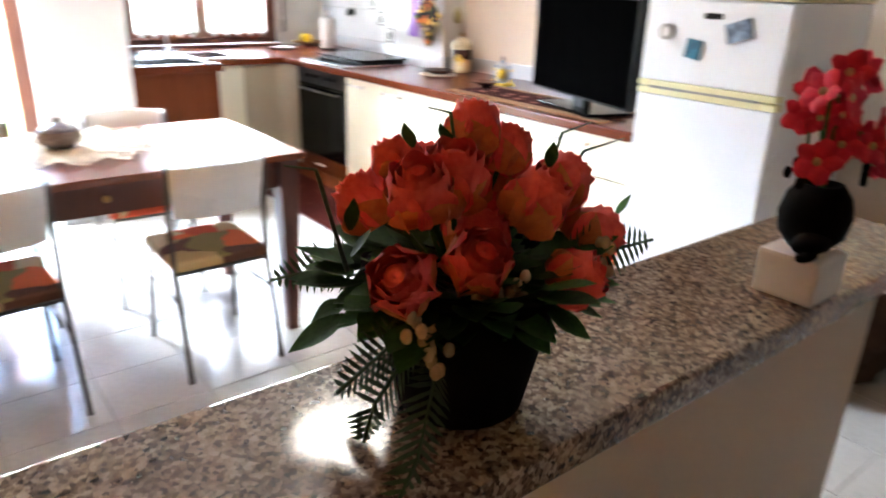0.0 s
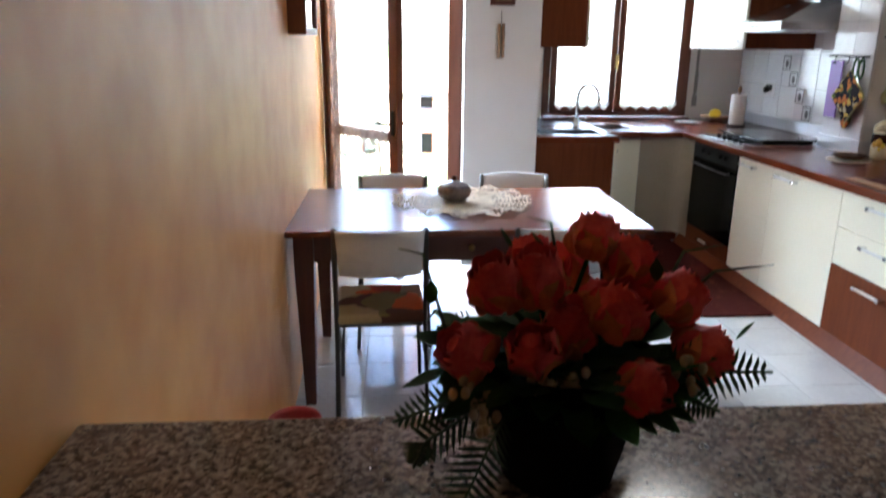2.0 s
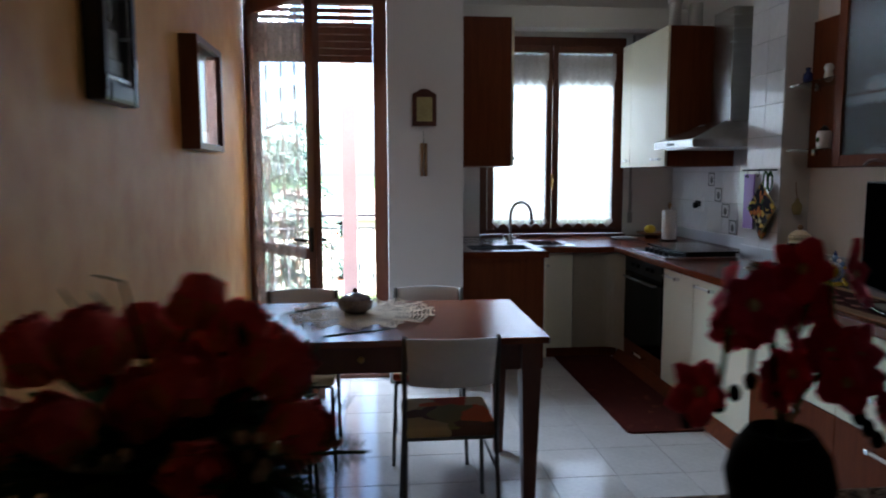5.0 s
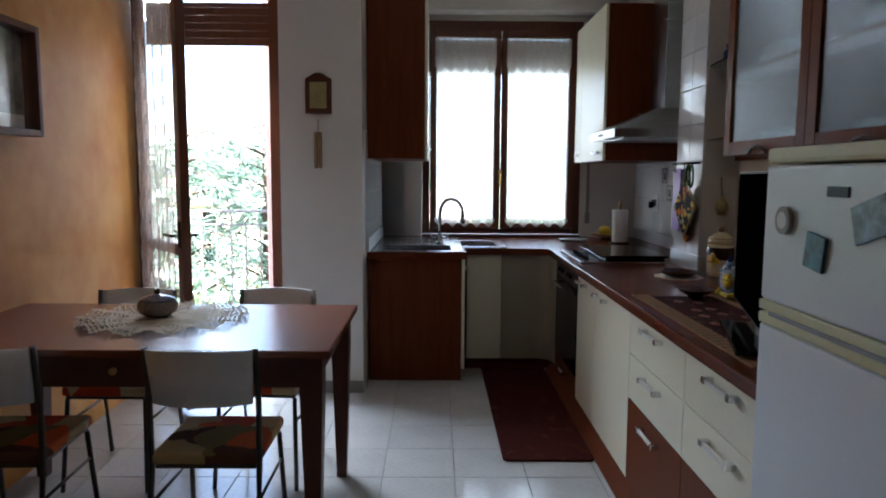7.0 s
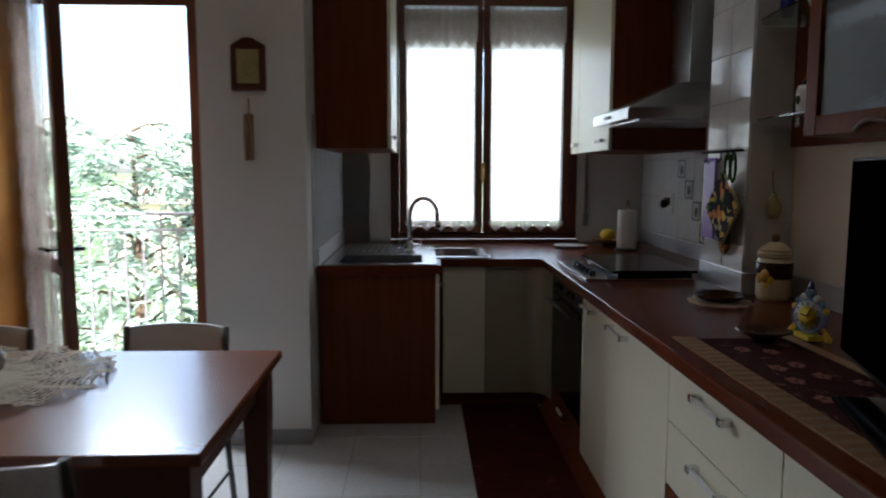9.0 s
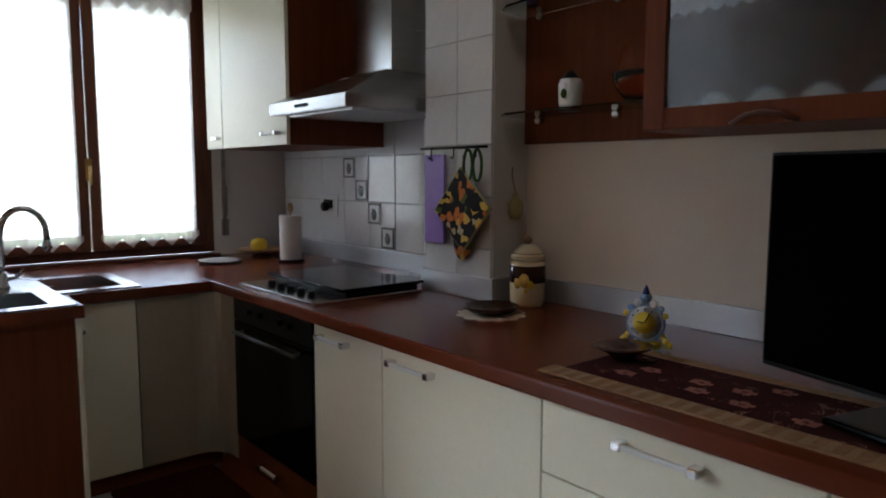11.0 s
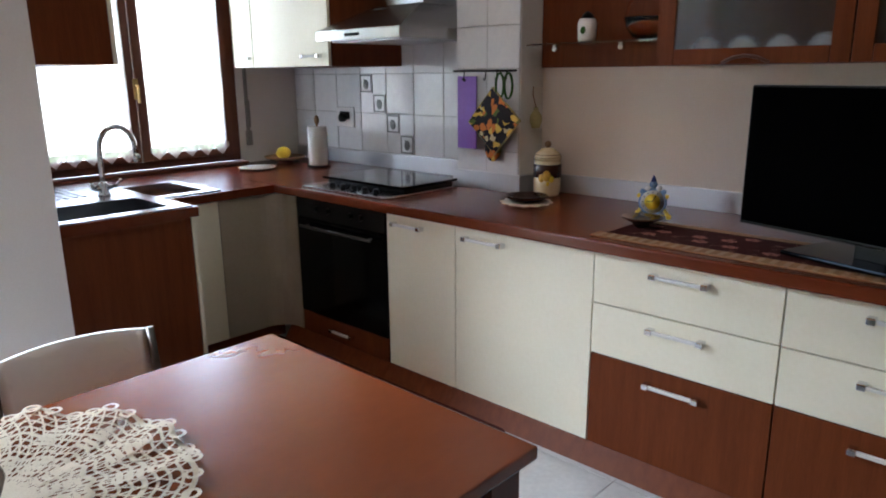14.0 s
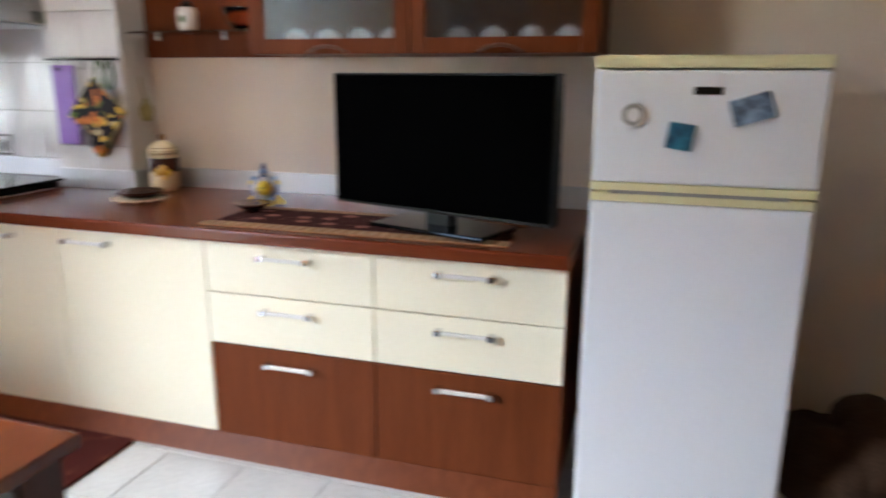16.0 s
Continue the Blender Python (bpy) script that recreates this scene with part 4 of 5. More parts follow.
for k in range(1, 17):
    r = 0.02 * k
    loop(bm, [(cx + (r + 0.006 * math.sin(20 * t)) * math.cos(t) * 1.0, cy + (r + 0.006 * math.sin(20 * t)) * math.sin(t), ripple(r, t)) for t in [2 * math.pi * i / 160 for i in range(160)]], 0.003 if k % 4 else 0.005)
for i in range(150):
    t = 2 * math.pi * i / 150
    tw = 0.28 * (1 if i % 2 else -1)
    pl = [(0.03 + 0.29 * w, t + tw * w * w) for w in [j / 10 for j in range(11)]]
    for (r0, t0), (r1, t1) in zip(pl, pl[1:]):
        p0, p1 = Vector((cx + r0 * math.cos(t0), cy + r0 * math.sin(t0), ripple(r0, t0) + 0.0015)), Vector((cx + r1 * math.cos(t1), cy + r1 * math.sin(t1), ripple(r1, t1) + 0.0015))
        d = (p1 - p0).normalized()
        s = Vector((-d.y, d.x, 0)) * 0.0021
        bm.faces.new([bm.verts.new(p) for p in (p0 - s, p1 - s, p1 + s, p0 + s)])
for i in range(16):
    for rr, w0, w1 in ((0.24, 0.10, 0.02), (0.13, 0.16, 0.04)):
        t = 2 * math.pi * i / 16 + (0.2 if rr < 0.2 else 0)
        for j in range(5):
            r0, h0 = rr - 0.04 + 0.016 * j, w0 + (w1 - w0) * j / 5
            q4 = [(r0, t - h0), (r0, t + h0), (r0 + 0.011, t + h0 * 0.9), (r0 + 0.011, t - h0 * 0.9)]
            bm.faces.new([bm.verts.new((cx + r * math.cos(a), cy + r * math.sin(a), ripple(r, a) + 0.0025)) for r, a in q4])
for i in range(52):
    t = 2 * math.pi * (i + 0.5) / 52
    loop(bm, [(cx + 0.322 * math.cos(t) + 0.013 * math.cos(a), cy + 0.322 * math.sin(t) + 0.013 * math.sin(a), ripple(0.33, t)) for a in [2 * math.pi * j / 12 for j in range(12)]], 0.0035)
single("doily", bm, M_LACE, (cx, cy, TZ), "round cream crocheted lace doily on the table", "doily")
pot = thing("sugar_bowl", (0.515, 3.335, TZ + 0.01), "lidded brown and white ceramic bowl on the doily", "bowl")
part("body", lathe(B(), [(0.045, 0), (0.075, 0.02), (0.083, 0.045), (0.076, 0.065), (0.07, 0.066)], (0.515, 3.335, TZ + 0.01), 24), material("bowl_glaze", (0.3, 0.24, 0.2), (0.13, 0.09, 0.08), 0.2, scale=18), pot)
part("lid", lathe(B(), [(0.074, 0.066), (0.066, 0.076), (0.03, 0.09), (0.012, 0.094)], (0.515, 3.335, TZ + 0.01), 24), material("lid_glaze", (0.4, 0.36, 0.36), (0.1, 0.09, 0.16), 0.2, scale=22), pot, "blue and white lid")
part("knob", sphere(B(), (0.515, 3.335, TZ + 0.114), 0.013), M_DARKBROWN, pot)
bm = B()
prism(bm, [(2.03, 3.755), (2.45, 3.755), (2.463, 3.775), (2.463, 5.4), (2.45, 5.42), (2.03, 5.42), (2.01, 5.4), (2.01, 3.775)], 0.001, 0.012, 0.003)
single("rug", bm, M_RUG, (2.23, 4.38, 0.0), "dark red patterned kitchen rug beside the cabinets", "rug")


# ---- flowers on the bar ----
BZ = 1.071


def frame_along(d):
    return Vector(d).to_track_quat("Z", "Y").to_matrix().to_4x4()


def petal(bm, m, w, h, curl, n=5):
    """A cupped petal rising from the origin along z, leaning to +y."""
    rows = []
    for j in range(n + 1):
        v = j / n
        half = w * math.sin(math.pi * (0.18 + 0.64 * v)) * (1 - 0.35 * v ** 4)
        row = []
        for i in range(5):
            u = i / 2 - 1
            row.append(bm.verts.new(m @ Vector((u * half, 0.3 * w * (1 - u * u) * math.sin(math.pi * v * 0.7) + curl * v ** 2.5, h * v - abs(u) * 0.08 * h * v))))
        rows.append(row)
    for j in range(n):
        for i in range(4):
            bm.faces.new((rows[j][i], rows[j][i + 1], rows[j + 1][i + 1], rows[j + 1][i])).smooth = True


def rose(parent, at, d, s, outer):
    """Bud core with rings of cupped petals."""
    q = Matrix.Translation(at) @ frame_along(d)
    bm = B()
    lathe(bm, [(0.12 * s, 0), (0.3 * s, 0.25 * s), (0.36 * s, 0.7 * s), (0.26 * s, 1.12 * s), (0.1 * s, 1.18 * s), (0.0, 1.1 * s)], (0, 0, 0), 12, q)
    head = part("rose", bm, M_ROSE, parent, "coral red rose bloom")
    for ring, (cnt, rad, hh, curl) in enumerate(((4, 0.3, 1.06, 0.0), (5, 0.5, 1.03, 0.02), (6, 0.7, 0.97, 0.06))):
        for k in range(cnt):
            a = 2 * math.pi * k / cnt + ring * 0.7
            petal(bm := B(), q @ Matrix.Rotation(a, 4, "Z") @ Matrix.Translation((0, rad * s * 0.5, 0)), s * (0.5 + 0.13 * ring), s * hh * 1.3, curl * s)
            part("petal", bm, M_ROSE, head)
    for k in range(outer):
        a = 2 * math.pi * k / max(1, outer) + 0.4
        petal(bm := B(), q @ Matrix.Rotation(a, 4, "Z") @ Matrix.Translation((0, 0.38 * s, -0.05 * s)), s * 0.8, s * 0.85, 0.16 * s)
        part("outer_petal", bm, M_ROSEEDGE, head, "orange flushed outer petal")


def frond(parent, pts, w, mt, pairs=16):
    """Fern frond: midrib with tapering leaflets."""
    bm = B()
    pts = [Vector(p) for p in pts]
    tube(bm, pts, [0.0018] * len(pts), 5)

    def at(t):
        k = t * (len(pts) - 1)
        i = min(int(k), len(pts) - 2)
        return pts[i].lerp(pts[i + 1], k - i), (pts[i + 1] - pts[i]).normalized()
    for i in range(pairs):
        t = 0.08 + 0.9 * i / pairs
        p, d = at(t)
        side = d.cross(Vector((0.2, -1, 0.3))).normalized()
        nrm = d.cross(side)
        ln = w * math.sin(math.pi * (0.12 + 0.85 * t)) + 0.003
        for s in (-1, 1):
            tip = p + side * s * ln + d * ln * 0.45 + nrm * 0.004
            b0, b1 = p - d * 0.0015, p + d * 0.0022
            mid = (p + tip) / 2 + d * 0.0032
            mid2 = (p + tip) / 2 - d * 0.0018
            bm.faces.new([bm.verts.new(x) for x in (b0, mid2, tip, mid, b1)])
    part("fern_frond", bm, mt, parent)


def leaf_blade(parent, at, d, ln, w):
    bm = B()
    q = Matrix.Translation(at) @ frame_along(d)
    L, Rr, C = [], [], []
    for i in range(7):
        v = i / 6
        hw = w * math.sin(math.pi * min(1, 0.1 + v * 0.9)) if v < 1 else 0.0005
        dy = 0.15 * ln * v * v
        L.append(bm.verts.new(q @ Vector((-hw, dy + hw * 0.25, ln * v))))
        C.append(bm.verts.new(q @ Vector((0, dy, ln * v))))
        Rr.append(bm.verts.new(q @ Vector((hw, dy + hw * 0.25, ln * v))))
    for i in range(6):
        bm.faces.new((L[i], C[i], C[i + 1], L[i + 1])).smooth = True
        bm.faces.new((C[i], Rr[i], Rr[i + 1], C[i + 1])).smooth = True
    part("leaf", bm, M_LEAF, parent)


PX, PY = 0.402, 0.735
bq = thing("rose_arrangement", (PX, PY, BZ), "red rose bouquet with ferns in a black pot on the bar", "flower arrangement")
part("pot", lathe(B(), [(0.056, 0), (0.062, 0.005), (0.09, 0.13), (0.098, 0.15), (0.09, 0.15), (0.084, 0.13), (0, 0.128)], (PX + 0.012, PY, BZ), 28), M_POT, bq, "black plastic flower pot")
SC = 0.00064
spots = [(1098, 345, 0.775, 6), (905, 385, 0.70, 4), (975, 378, 0.71, 5), (955, 468, 0.66, 6), (850, 485, 0.68, 3), (1115, 425, 0.69, 6), (1150, 530, 0.65, 3), (1235, 430, 0.73, 5), (1275, 512, 0.70, 4), (1160, 385, 0.77, 4), (1000, 400, 0.81, 4), (1190, 440, 0.81, 4), (930, 440, 0.8, 3), (1065, 425, 0.83, 3), (1040, 470, 0.72, 4), (1120, 480, 0.8, 3)]
for i, (u, v, y, outer) in enumerate(spots):
    c = Vector((PX + (u - 1020) * SC * (0.9 + 0.13 * (y - 0.66) / 0.15), y, 1.336 - (v - 345) * 0.00064))
    base = Vector((PX, PY, BZ + 0.12))
    d = (c - base).normalized()
    d = (d + Vector((0, -0.15, 0.25))).normalized()
    s = 0.0365 + 0.002 * ((i * 7) % 3)
    rose(bq, c - d * s * 0.7, d, s, outer)
    part("stem", tube(B(), [base, (base + c) / 2 + Vector((0, 0, 0.01)), c - d * s * 0.6], 0.0028, 6), M_LEAF, bq)
P = lambda u, v, y: (PX + (u - 1035) * SC, y, 1.336 - (v - 345) * 0.00064)
frond(bq, [P(960, 600, 0.7), P(920, 640, 0.67), P(880, 720, 0.655), P(815, 800, 0.645)], 0.03, M_FERN, 20)
frond(bq, [P(950, 570, 0.71), P(860, 570, 0.68), P(770, 585, 0.66)], 0.022, M_FERN)
frond(bq, [P(960, 590, 0.71), P(880, 600, 0.68), P(820, 620, 0.66), P(800, 660, 0.655)], 0.024, M_FERN)
frond(bq, [P(1140, 560, 0.7), P(1240, 530, 0.68), P(1360, 525, 0.67)], 0.03, M_FERN, 18)
frond(bq, [P(1150, 560, 0.72), P(1230, 580, 0.7), P(1300, 610, 0.69)], 0.022, M_FERN)
frond(bq, [P(1120, 600, 0.75), P(1180, 650, 0.77), P(1215, 690, 0.78)], 0.02, M_FERN)
frond(bq, [P(1000, 560, 0.78), P(930, 560, 0.84), P(850, 590, 0.88)], 0.026, M_FERN)
frond(bq, [P(1100, 560, 0.78), P(1180, 540, 0.84), P(1260, 560, 0.9)], 0.026, M_FERN)
rng = random.Random(4)
for i in range(210):
    a, e = rng.uniform(0, 2 * math.pi), rng.uniform(-0.7, 0.25)
    r = rng.uniform(0.03, 0.105)
    p = Vector((PX + 1.1 * r * math.cos(a), PY + r * 0.9 * math.sin(a), 1.215 + 0.04 * e))
    leaf_blade(bq, p, (math.cos(a), 0.8 * math.sin(a), e), rng.uniform(0.035, 0.06), rng.uniform(0.013, 0.02))
for u, v, y in ((830, 420, 0.7), (820, 445, 0.69), (1320, 490, 0.7), (1010, 350, 0.73), (960, 350, 0.74), (1190, 400, 0.72)):
    leaf_blade(bq, P(u, v, y), (rng.uniform(-0.6, 0.6), -0.2, 0.6), 0.026, 0.007)
for u, v in ((880, 560), (910, 590), (990, 530), (1010, 560), (1040, 550), (1220, 530)):
    for k in range(7):
        p = Vector(P(u + rng.uniform(-22, 22), v - 15 + rng.uniform(-28, 28), 0.66 + rng.uniform(-0.012, 0.012)))
        part("small_bud", sphere(B(), p, 0.005, 1, 1, 1.3, 7, 5), M_BUD, bq, "small cream bud")
for u0, v0, u1, v1 in ((1200, 400, 1400, 385), (1180, 420, 1310, 350), (1060, 380, 985, 300), (860, 400, 780, 350)):
    part("grass_blade", tube(B(), [P(u0, v0 + 100, 0.74), P((u0 + u1) / 2, v1 + 10, 0.74), P(u1, v1, 0.74)], [0.0022, 0.0016, 0.0006], 5), M_FERN, bq)

OX, OY = 0.965, 0.668
orc = thing("orchid_pot", (OX, OY, BZ), "crimson artificial orchid in a black vase on a white box", "plant")
part("box_planter", box(B(), OX - 0.042, OX + 0.042, OY - 0.042, OY + 0.042, BZ, BZ + 0.065, 0.006), M_WHITECER, orc, "white square planter")
bm = B()
lathe(bm, [(0.026, 0), (0.042, 0.02), (0.047, 0.047), (0.041, 0.072), (0.028, 0.09), (0.025, 0.09), (0.025, 0.085), (0, 0.078)], (OX + 0.01, OY, BZ + 0.066), 24)
sphere(bm, (OX - 0.03, OY - 0.02, BZ + 0.085), 0.026, 1.5, 0.8, 0.55)
sphere(bm, (OX - 0.06, OY - 0.03, BZ + 0.076), 0.015, 1.6, 0.7, 0.45)
part("vase", bm, M_POT, orc, "black bird-shaped vase")


def orchid(parent, at, d, s):
    q = Matrix.Translation(at) @ frame_along(d)
    f = part("orchid_bloom", sphere(B(), q @ Vector((0, 0, 0.12 * s)), 0.17 * s, 1, 1, 1.1, 8, 6), M_BUD, parent, "crimson bloom with a pale lip")
    for k in range(5):
        petal(bm := B(), q @ Matrix.Rotation(2 * math.pi * k / 5 + 0.3, 4, "Z") @ Matrix.Rotation(radians(62), 4, "X") @ Matrix.Translation((0, 0, 0.05 * s)), s * (0.38 if k % 2 else 0.48), s, -0.2 * s)
        part("petal", bm, M_ORCHID, f)


sprays = ((-0.035, -0.01, 0.13, -0.035), (0.032, 0.01, 0.15, 0.02), (0.0, 0.03, 0.125, -0.02), (0.03, -0.02, 0.08, 0.02))
for k, (dx, dy, rise, bend) in enumerate(sprays):
    b0 = Vector((OX + 0.01, OY, BZ + 0.145))
    pts = [b0, b0 + Vector((dx * 0.4, dy * 0.5, rise * 0.6)), b0 + Vector((dx, dy, rise)), b0 + Vector((dx + bend * 0.6, dy, rise * 0.95)), b0 + Vector((dx + bend, dy - 0.01, rise * 0.4))]
    part("stem", tube(B(), pts, 0.0022, 6), M_LEAF, orc)
    for j, tt in enumerate((0.35, 0.52, 0.68, 0.84, 1.0)):
        kk = tt * (len(pts) - 1)
        i = min(int(kk), len(pts) - 2)
        p = pts[i].lerp(pts[i + 1], kk - i)
        aa = 2.4 * j + k
        orchid(orc, p + Vector((0.016 * math.cos(aa), 0.016 * math.sin(aa), 0.004)), (math.cos(aa), math.sin(aa) - 0.4, 0.25), 0.027 + 0.003 * (j % 3))
    for j in range(3):
        part("bud", sphere(B(), pts[-1] + Vector((0.012 * j * (1 if bend > 0 else -1), 0.004 * j, -0.012 * j)), 0.006, 1, 1, 1.4, 8, 6), M_POT, orc, "dark closed bud")

# ---- things on the worktop ----
jar = thing("majolica_jar", (3.165, 4.07, WT), "yellow and white majolica jar with striped lid", "jar")
part("body", lathe(B(), [(0.058, 0), (0.062, 0.012), (0.066, 0.03), (0.066, 0.15), (0.06, 0.17)], (3.165, 4.07, WT), 28), M_MAJOLICA, jar)
part("band", lathe(B(), [(0.0664, 0.088), (0.068, 0.09), (0.068, 0.15), (0.0655, 0.152)], (3.165, 4.07, WT), 28), M_DARKBROWN, jar, "dark painted band")
for da, dz, sr, mtx in ((0.0, 0.1, 0.03, M_OCHRE), (0.35, 0.085, 0.024, M_YELLOW), (-0.4, 0.09, 0.026, M_OCHRE), (0.1, 0.062, 0.02, M_YELLOW), (-0.2, 0.125, 0.018, M_GREENPRINT), (0.5, 0.118, 0.016, M_GREENPRINT), (-0.6, 0.06, 0.014, M_OCHRE)):
    d = Vector((math.cos(radians(212) + da), math.sin(radians(212) + da), 0))
    part("painted_fruit", sphere(B(), Vector((3.165, 4.07, WT + dz)) + d * 0.052, sr * 1.15, 0.7, 0.7, 1, 10, 8), mtx, jar, "raised painted fruit")
part("lid", lathe(B(), [(0.064, 0.17), (0.066, 0.18), (0.06, 0.2), (0.03, 0.225), (0.01, 0.23)], (3.165, 4.07, WT), 28), M_MAJOLICA, jar, "cream lid with yellow rings")
for r, z in ((0.0655, 0.183), (0.062, 0.197)):
    part("ring", lathe(B(), [(r - 0.004, z - 0.003), (r + 0.001, z), (r - 0.005, z + 0.003)], (3.165, 4.07, WT), 28), M_DARKWOOD, jar)
part("knob", sphere(B(), (3.165, 4.07, WT + 0.245), 0.017), M_BAMBOO, jar)
mt = thing("trivet", (2.93, 4.02, WT), "scalloped dark dish resting on a lace mat", "dish")
bm = B()
loopn = [(2.93 + (0.115 + 0.008 * math.cos(12 * a)) * math.cos(a), 4.02 + (0.115 + 0.008 * math.cos(12 * a)) * math.sin(a)) for a in [2 * math.pi * k / 72 for k in range(72)]]
prism(bm, loopn, WT + 0.0005, WT + 0.004)
part("lace_mat", bm, M_LACE, mt)
part("dish", lathe(B(), [(0.05, 0.005), (0.075, 0.012), (0.1, 0.03), (0.097, 0.034), (0.07, 0.018), (0, 0.012)], (2.93, 4.02, WT), 26), M_DARKBROWN, mt, "dark brown glazed dish")
rn = thing("table_runner", (2.72, 2.88, WT), "dark red woven runner with gold border on the worktop", "runner")
part("field", box(B(), 2.60, 2.86, 2.33, 3.41, WT + 0.0005, WT + 0.005, 0.001), M_RUNNER, rn)
for c in ((2.53, 2.598, 2.3, 3.44), (2.862, 2.90, 2.3, 3.44)):
    part("border", box(B(), *c, WT + 0.0005, WT + 0.0055, 0.001), M_GOLDTRIM, rn, "gold woven border")
woven = random.Random(11)
for k in range(9):
    for xx in (2.665, 2.745, 2.815):
        yy = 2.42 + 0.11 * k + (0.05 if xx == 2.745 else 0.0)
        if woven.random() < 0.4 or 2.5 < yy < 2.64:
            continue
        xx, yy = xx + woven.uniform(-0.012, 0.012), yy + woven.uniform(-0.02, 0.02)
        bm = B()
        for j in range(5):
            a = 2 * math.pi * j / 5 + k
            box(bm, xx + 0.013 * math.cos(a) - 0.007, xx + 0.013 * math.cos(a) + 0.007, yy + 0.018 * math.sin(a) - 0.009, yy + 0.018 * math.sin(a) + 0.009, WT + 0.0051, WT + 0.0062)
        part("woven_flower", bm, M_PALEPRINT, rn, "pale pink woven flower")
for k in range(28):
    yy = 2.32 + 0.04 * k
    part("border_stripe", box(B(), 2.535, 2.593, yy, yy + 0.016, WT + 0.0056, WT + 0.0064), M_BAMBOO, rn, "brown woven stripe")
ck = thing("clock", (2.93, 3.40, WT), "small blue and yellow majolica table clock", "clock")
q = Matrix.Translation((2.93, 3.40, WT + 0.075)) @ Matrix.Rotation(radians(-128), 4, "Z") @ Matrix.Rotation(radians(90), 4, "X") @ Matrix.Rotation(radians(90), 4, "Z")
qq = Matrix.Translation((2.93, 3.40, WT + 0.075)) @ frame_along((-0.93, -0.37, 0.08))
part("case", lathe(B(), [(0.03, -0.018), (0.048, -0.015), (0.055, 0), (0.052, 0.01), (0.046, 0.008)], (0, 0, 0), 28, qq), M_PALEBLUE, ck, "blue painted ceramic case")
part("dial", lathe(B(), [(0.046, 0.009), (0.0, 0.0095)], (0, 0, 0), 28, qq), M_WHITECER, ck, "white dial")
part("dial_centre", lathe(B(), [(0.031, 0.0105), (0.0, 0.011)], (0, 0, 0), 24, qq), M_YELLOW, ck, "yellow dial centre")
up = (qq.to_3x3().inverted() @ Vector((0, 0, 1))).normalized()
rt = up.cross(Vector((0, 0, 1)))
bm = B()
for vec, ln in (((up * 0.8 + rt * 0.4), 0.03), ((up * 0.1 - rt), 0.022)):
    rod(bm, qq @ Vector((0, 0, 0.0125)), qq @ (vec.normalized() * ln + Vector((0, 0, 0.0125))), 0.0018, None, 6)
for k in range(12):
    w = up * math.cos(k * math.pi / 6) + rt * math.sin(k * math.pi / 6)
    rod(bm, qq @ (w * 0.034 + Vector((0, 0, 0.011))), qq @ (w * 0.041 + Vector((0, 0, 0.011))), 0.0016, None, 5)
part("clock_hands_and_marks", bm, M_BLACK, ck)
for k, mtx, rr in ((1, M_YELLOW, 0.009), (2, M_PALEBLUE, 0.01), (3, M_WHITECER, 0.012), (4, M_PALEBLUE, 0.016), (5, M_WHITECER, 0.012), (6, M_PALEBLUE, 0.01), (7, M_YELLOW, 0.009)):
    a = math.pi * (k / 8)
    w = up * math.sin(a) + rt * math.cos(a)
    part("crest_scroll", sphere(B(), qq @ (w * (0.058 + (0.012 if k == 4 else 0))), rr, 1, 1, 1, 10, 8), mtx, ck)
part("crest_tip", lathe(B(), [(0.012, 0), (0.009, 0.012), (0.004, 0.024), (0, 0.03)], qq @ (up * 0.078), 10), M_BLUE, ck)
bm = B()
for s in (-1, 1):
    for k in range(3):
        sphere(bm, Vector((2.93, 3.40, WT + 0.016 + 0.012 * k)) + (qq.to_3x3() @ (rt * s)) * (0.065 - 0.008 * k), 0.011 - 0.002 * k, 1, 1, 1, 8, 6)
box(bm, 2.905, 2.955, 3.36, 3.44, WT + 0.005, WT + 0.022, 0.004)
part("feet", bm, M_YELLOW, ck, "yellow scroll feet")
sh = single("glass_dish", lathe(B(), [(0.025, 0.006), (0.035, 0.02), (0.075, 0.04), (0.08, 0.044), (0.07, 0.046), (0.03, 0.03), (0, 0.026)], (2.77, 3.36, WT), 24), M_DARKBROWN, (2.77, 3.36, WT), "small dark glazed dish on the runner", "dish")

pt = thing("paper_towel_holder", (3.09, 5.79, WT), "white paper towel roll on an upright holder", "paper towel")
part("base", lathe(B(), [(0.075, 0), (0.075, 0.01), (0.06, 0.015), (0, 0.015)], (3.09, 5.79, WT), 24), M_BLACK, pt)
part("roll", lathe(B(), [(0.057, 0.016), (0.06, 0.02), (0.06, 0.255), (0.057, 0.26), (0.02, 0.26), (0.02, 0.2)], (3.09, 5.79, WT), 28), M_PAPER, pt, "white embossed paper roll")
part("finial", lathe(B(), [(0.006, 0.2), (0.006, 0.27), (0.014, 0.285), (0.017, 0.305), (0.01, 0.325), (0, 0.33)], (3.09, 5.79, WT), 14), M_BAMBOO, pt, "turned wooden tip")
st = thing("fruit_stand", (3.09, 6.16, WT), "shallow wooden fruit dish on short feet", "dish")
part("dish", lathe(B(), [(0.07, 0.02), (0.13, 0.035), (0.14, 0.045), (0.135, 0.048), (0.07, 0.03), (0, 0.028)], (3.09, 6.16, WT), 28), M_BAMBOO, st)
part("foot", lathe(B(), [(0.06, 0), (0.05, 0.02)], (3.09, 6.16, WT), 20), M_DARKWOOD, st)
single("lemon", sphere(B(), (3.06, 6.13, WT + 0.072), 0.042, 1.25, 1, 1, 16, 10), M_YELLOW, (3.06, 6.13, WT + 0.03), "yellow lemon in the wooden dish", "lemon")
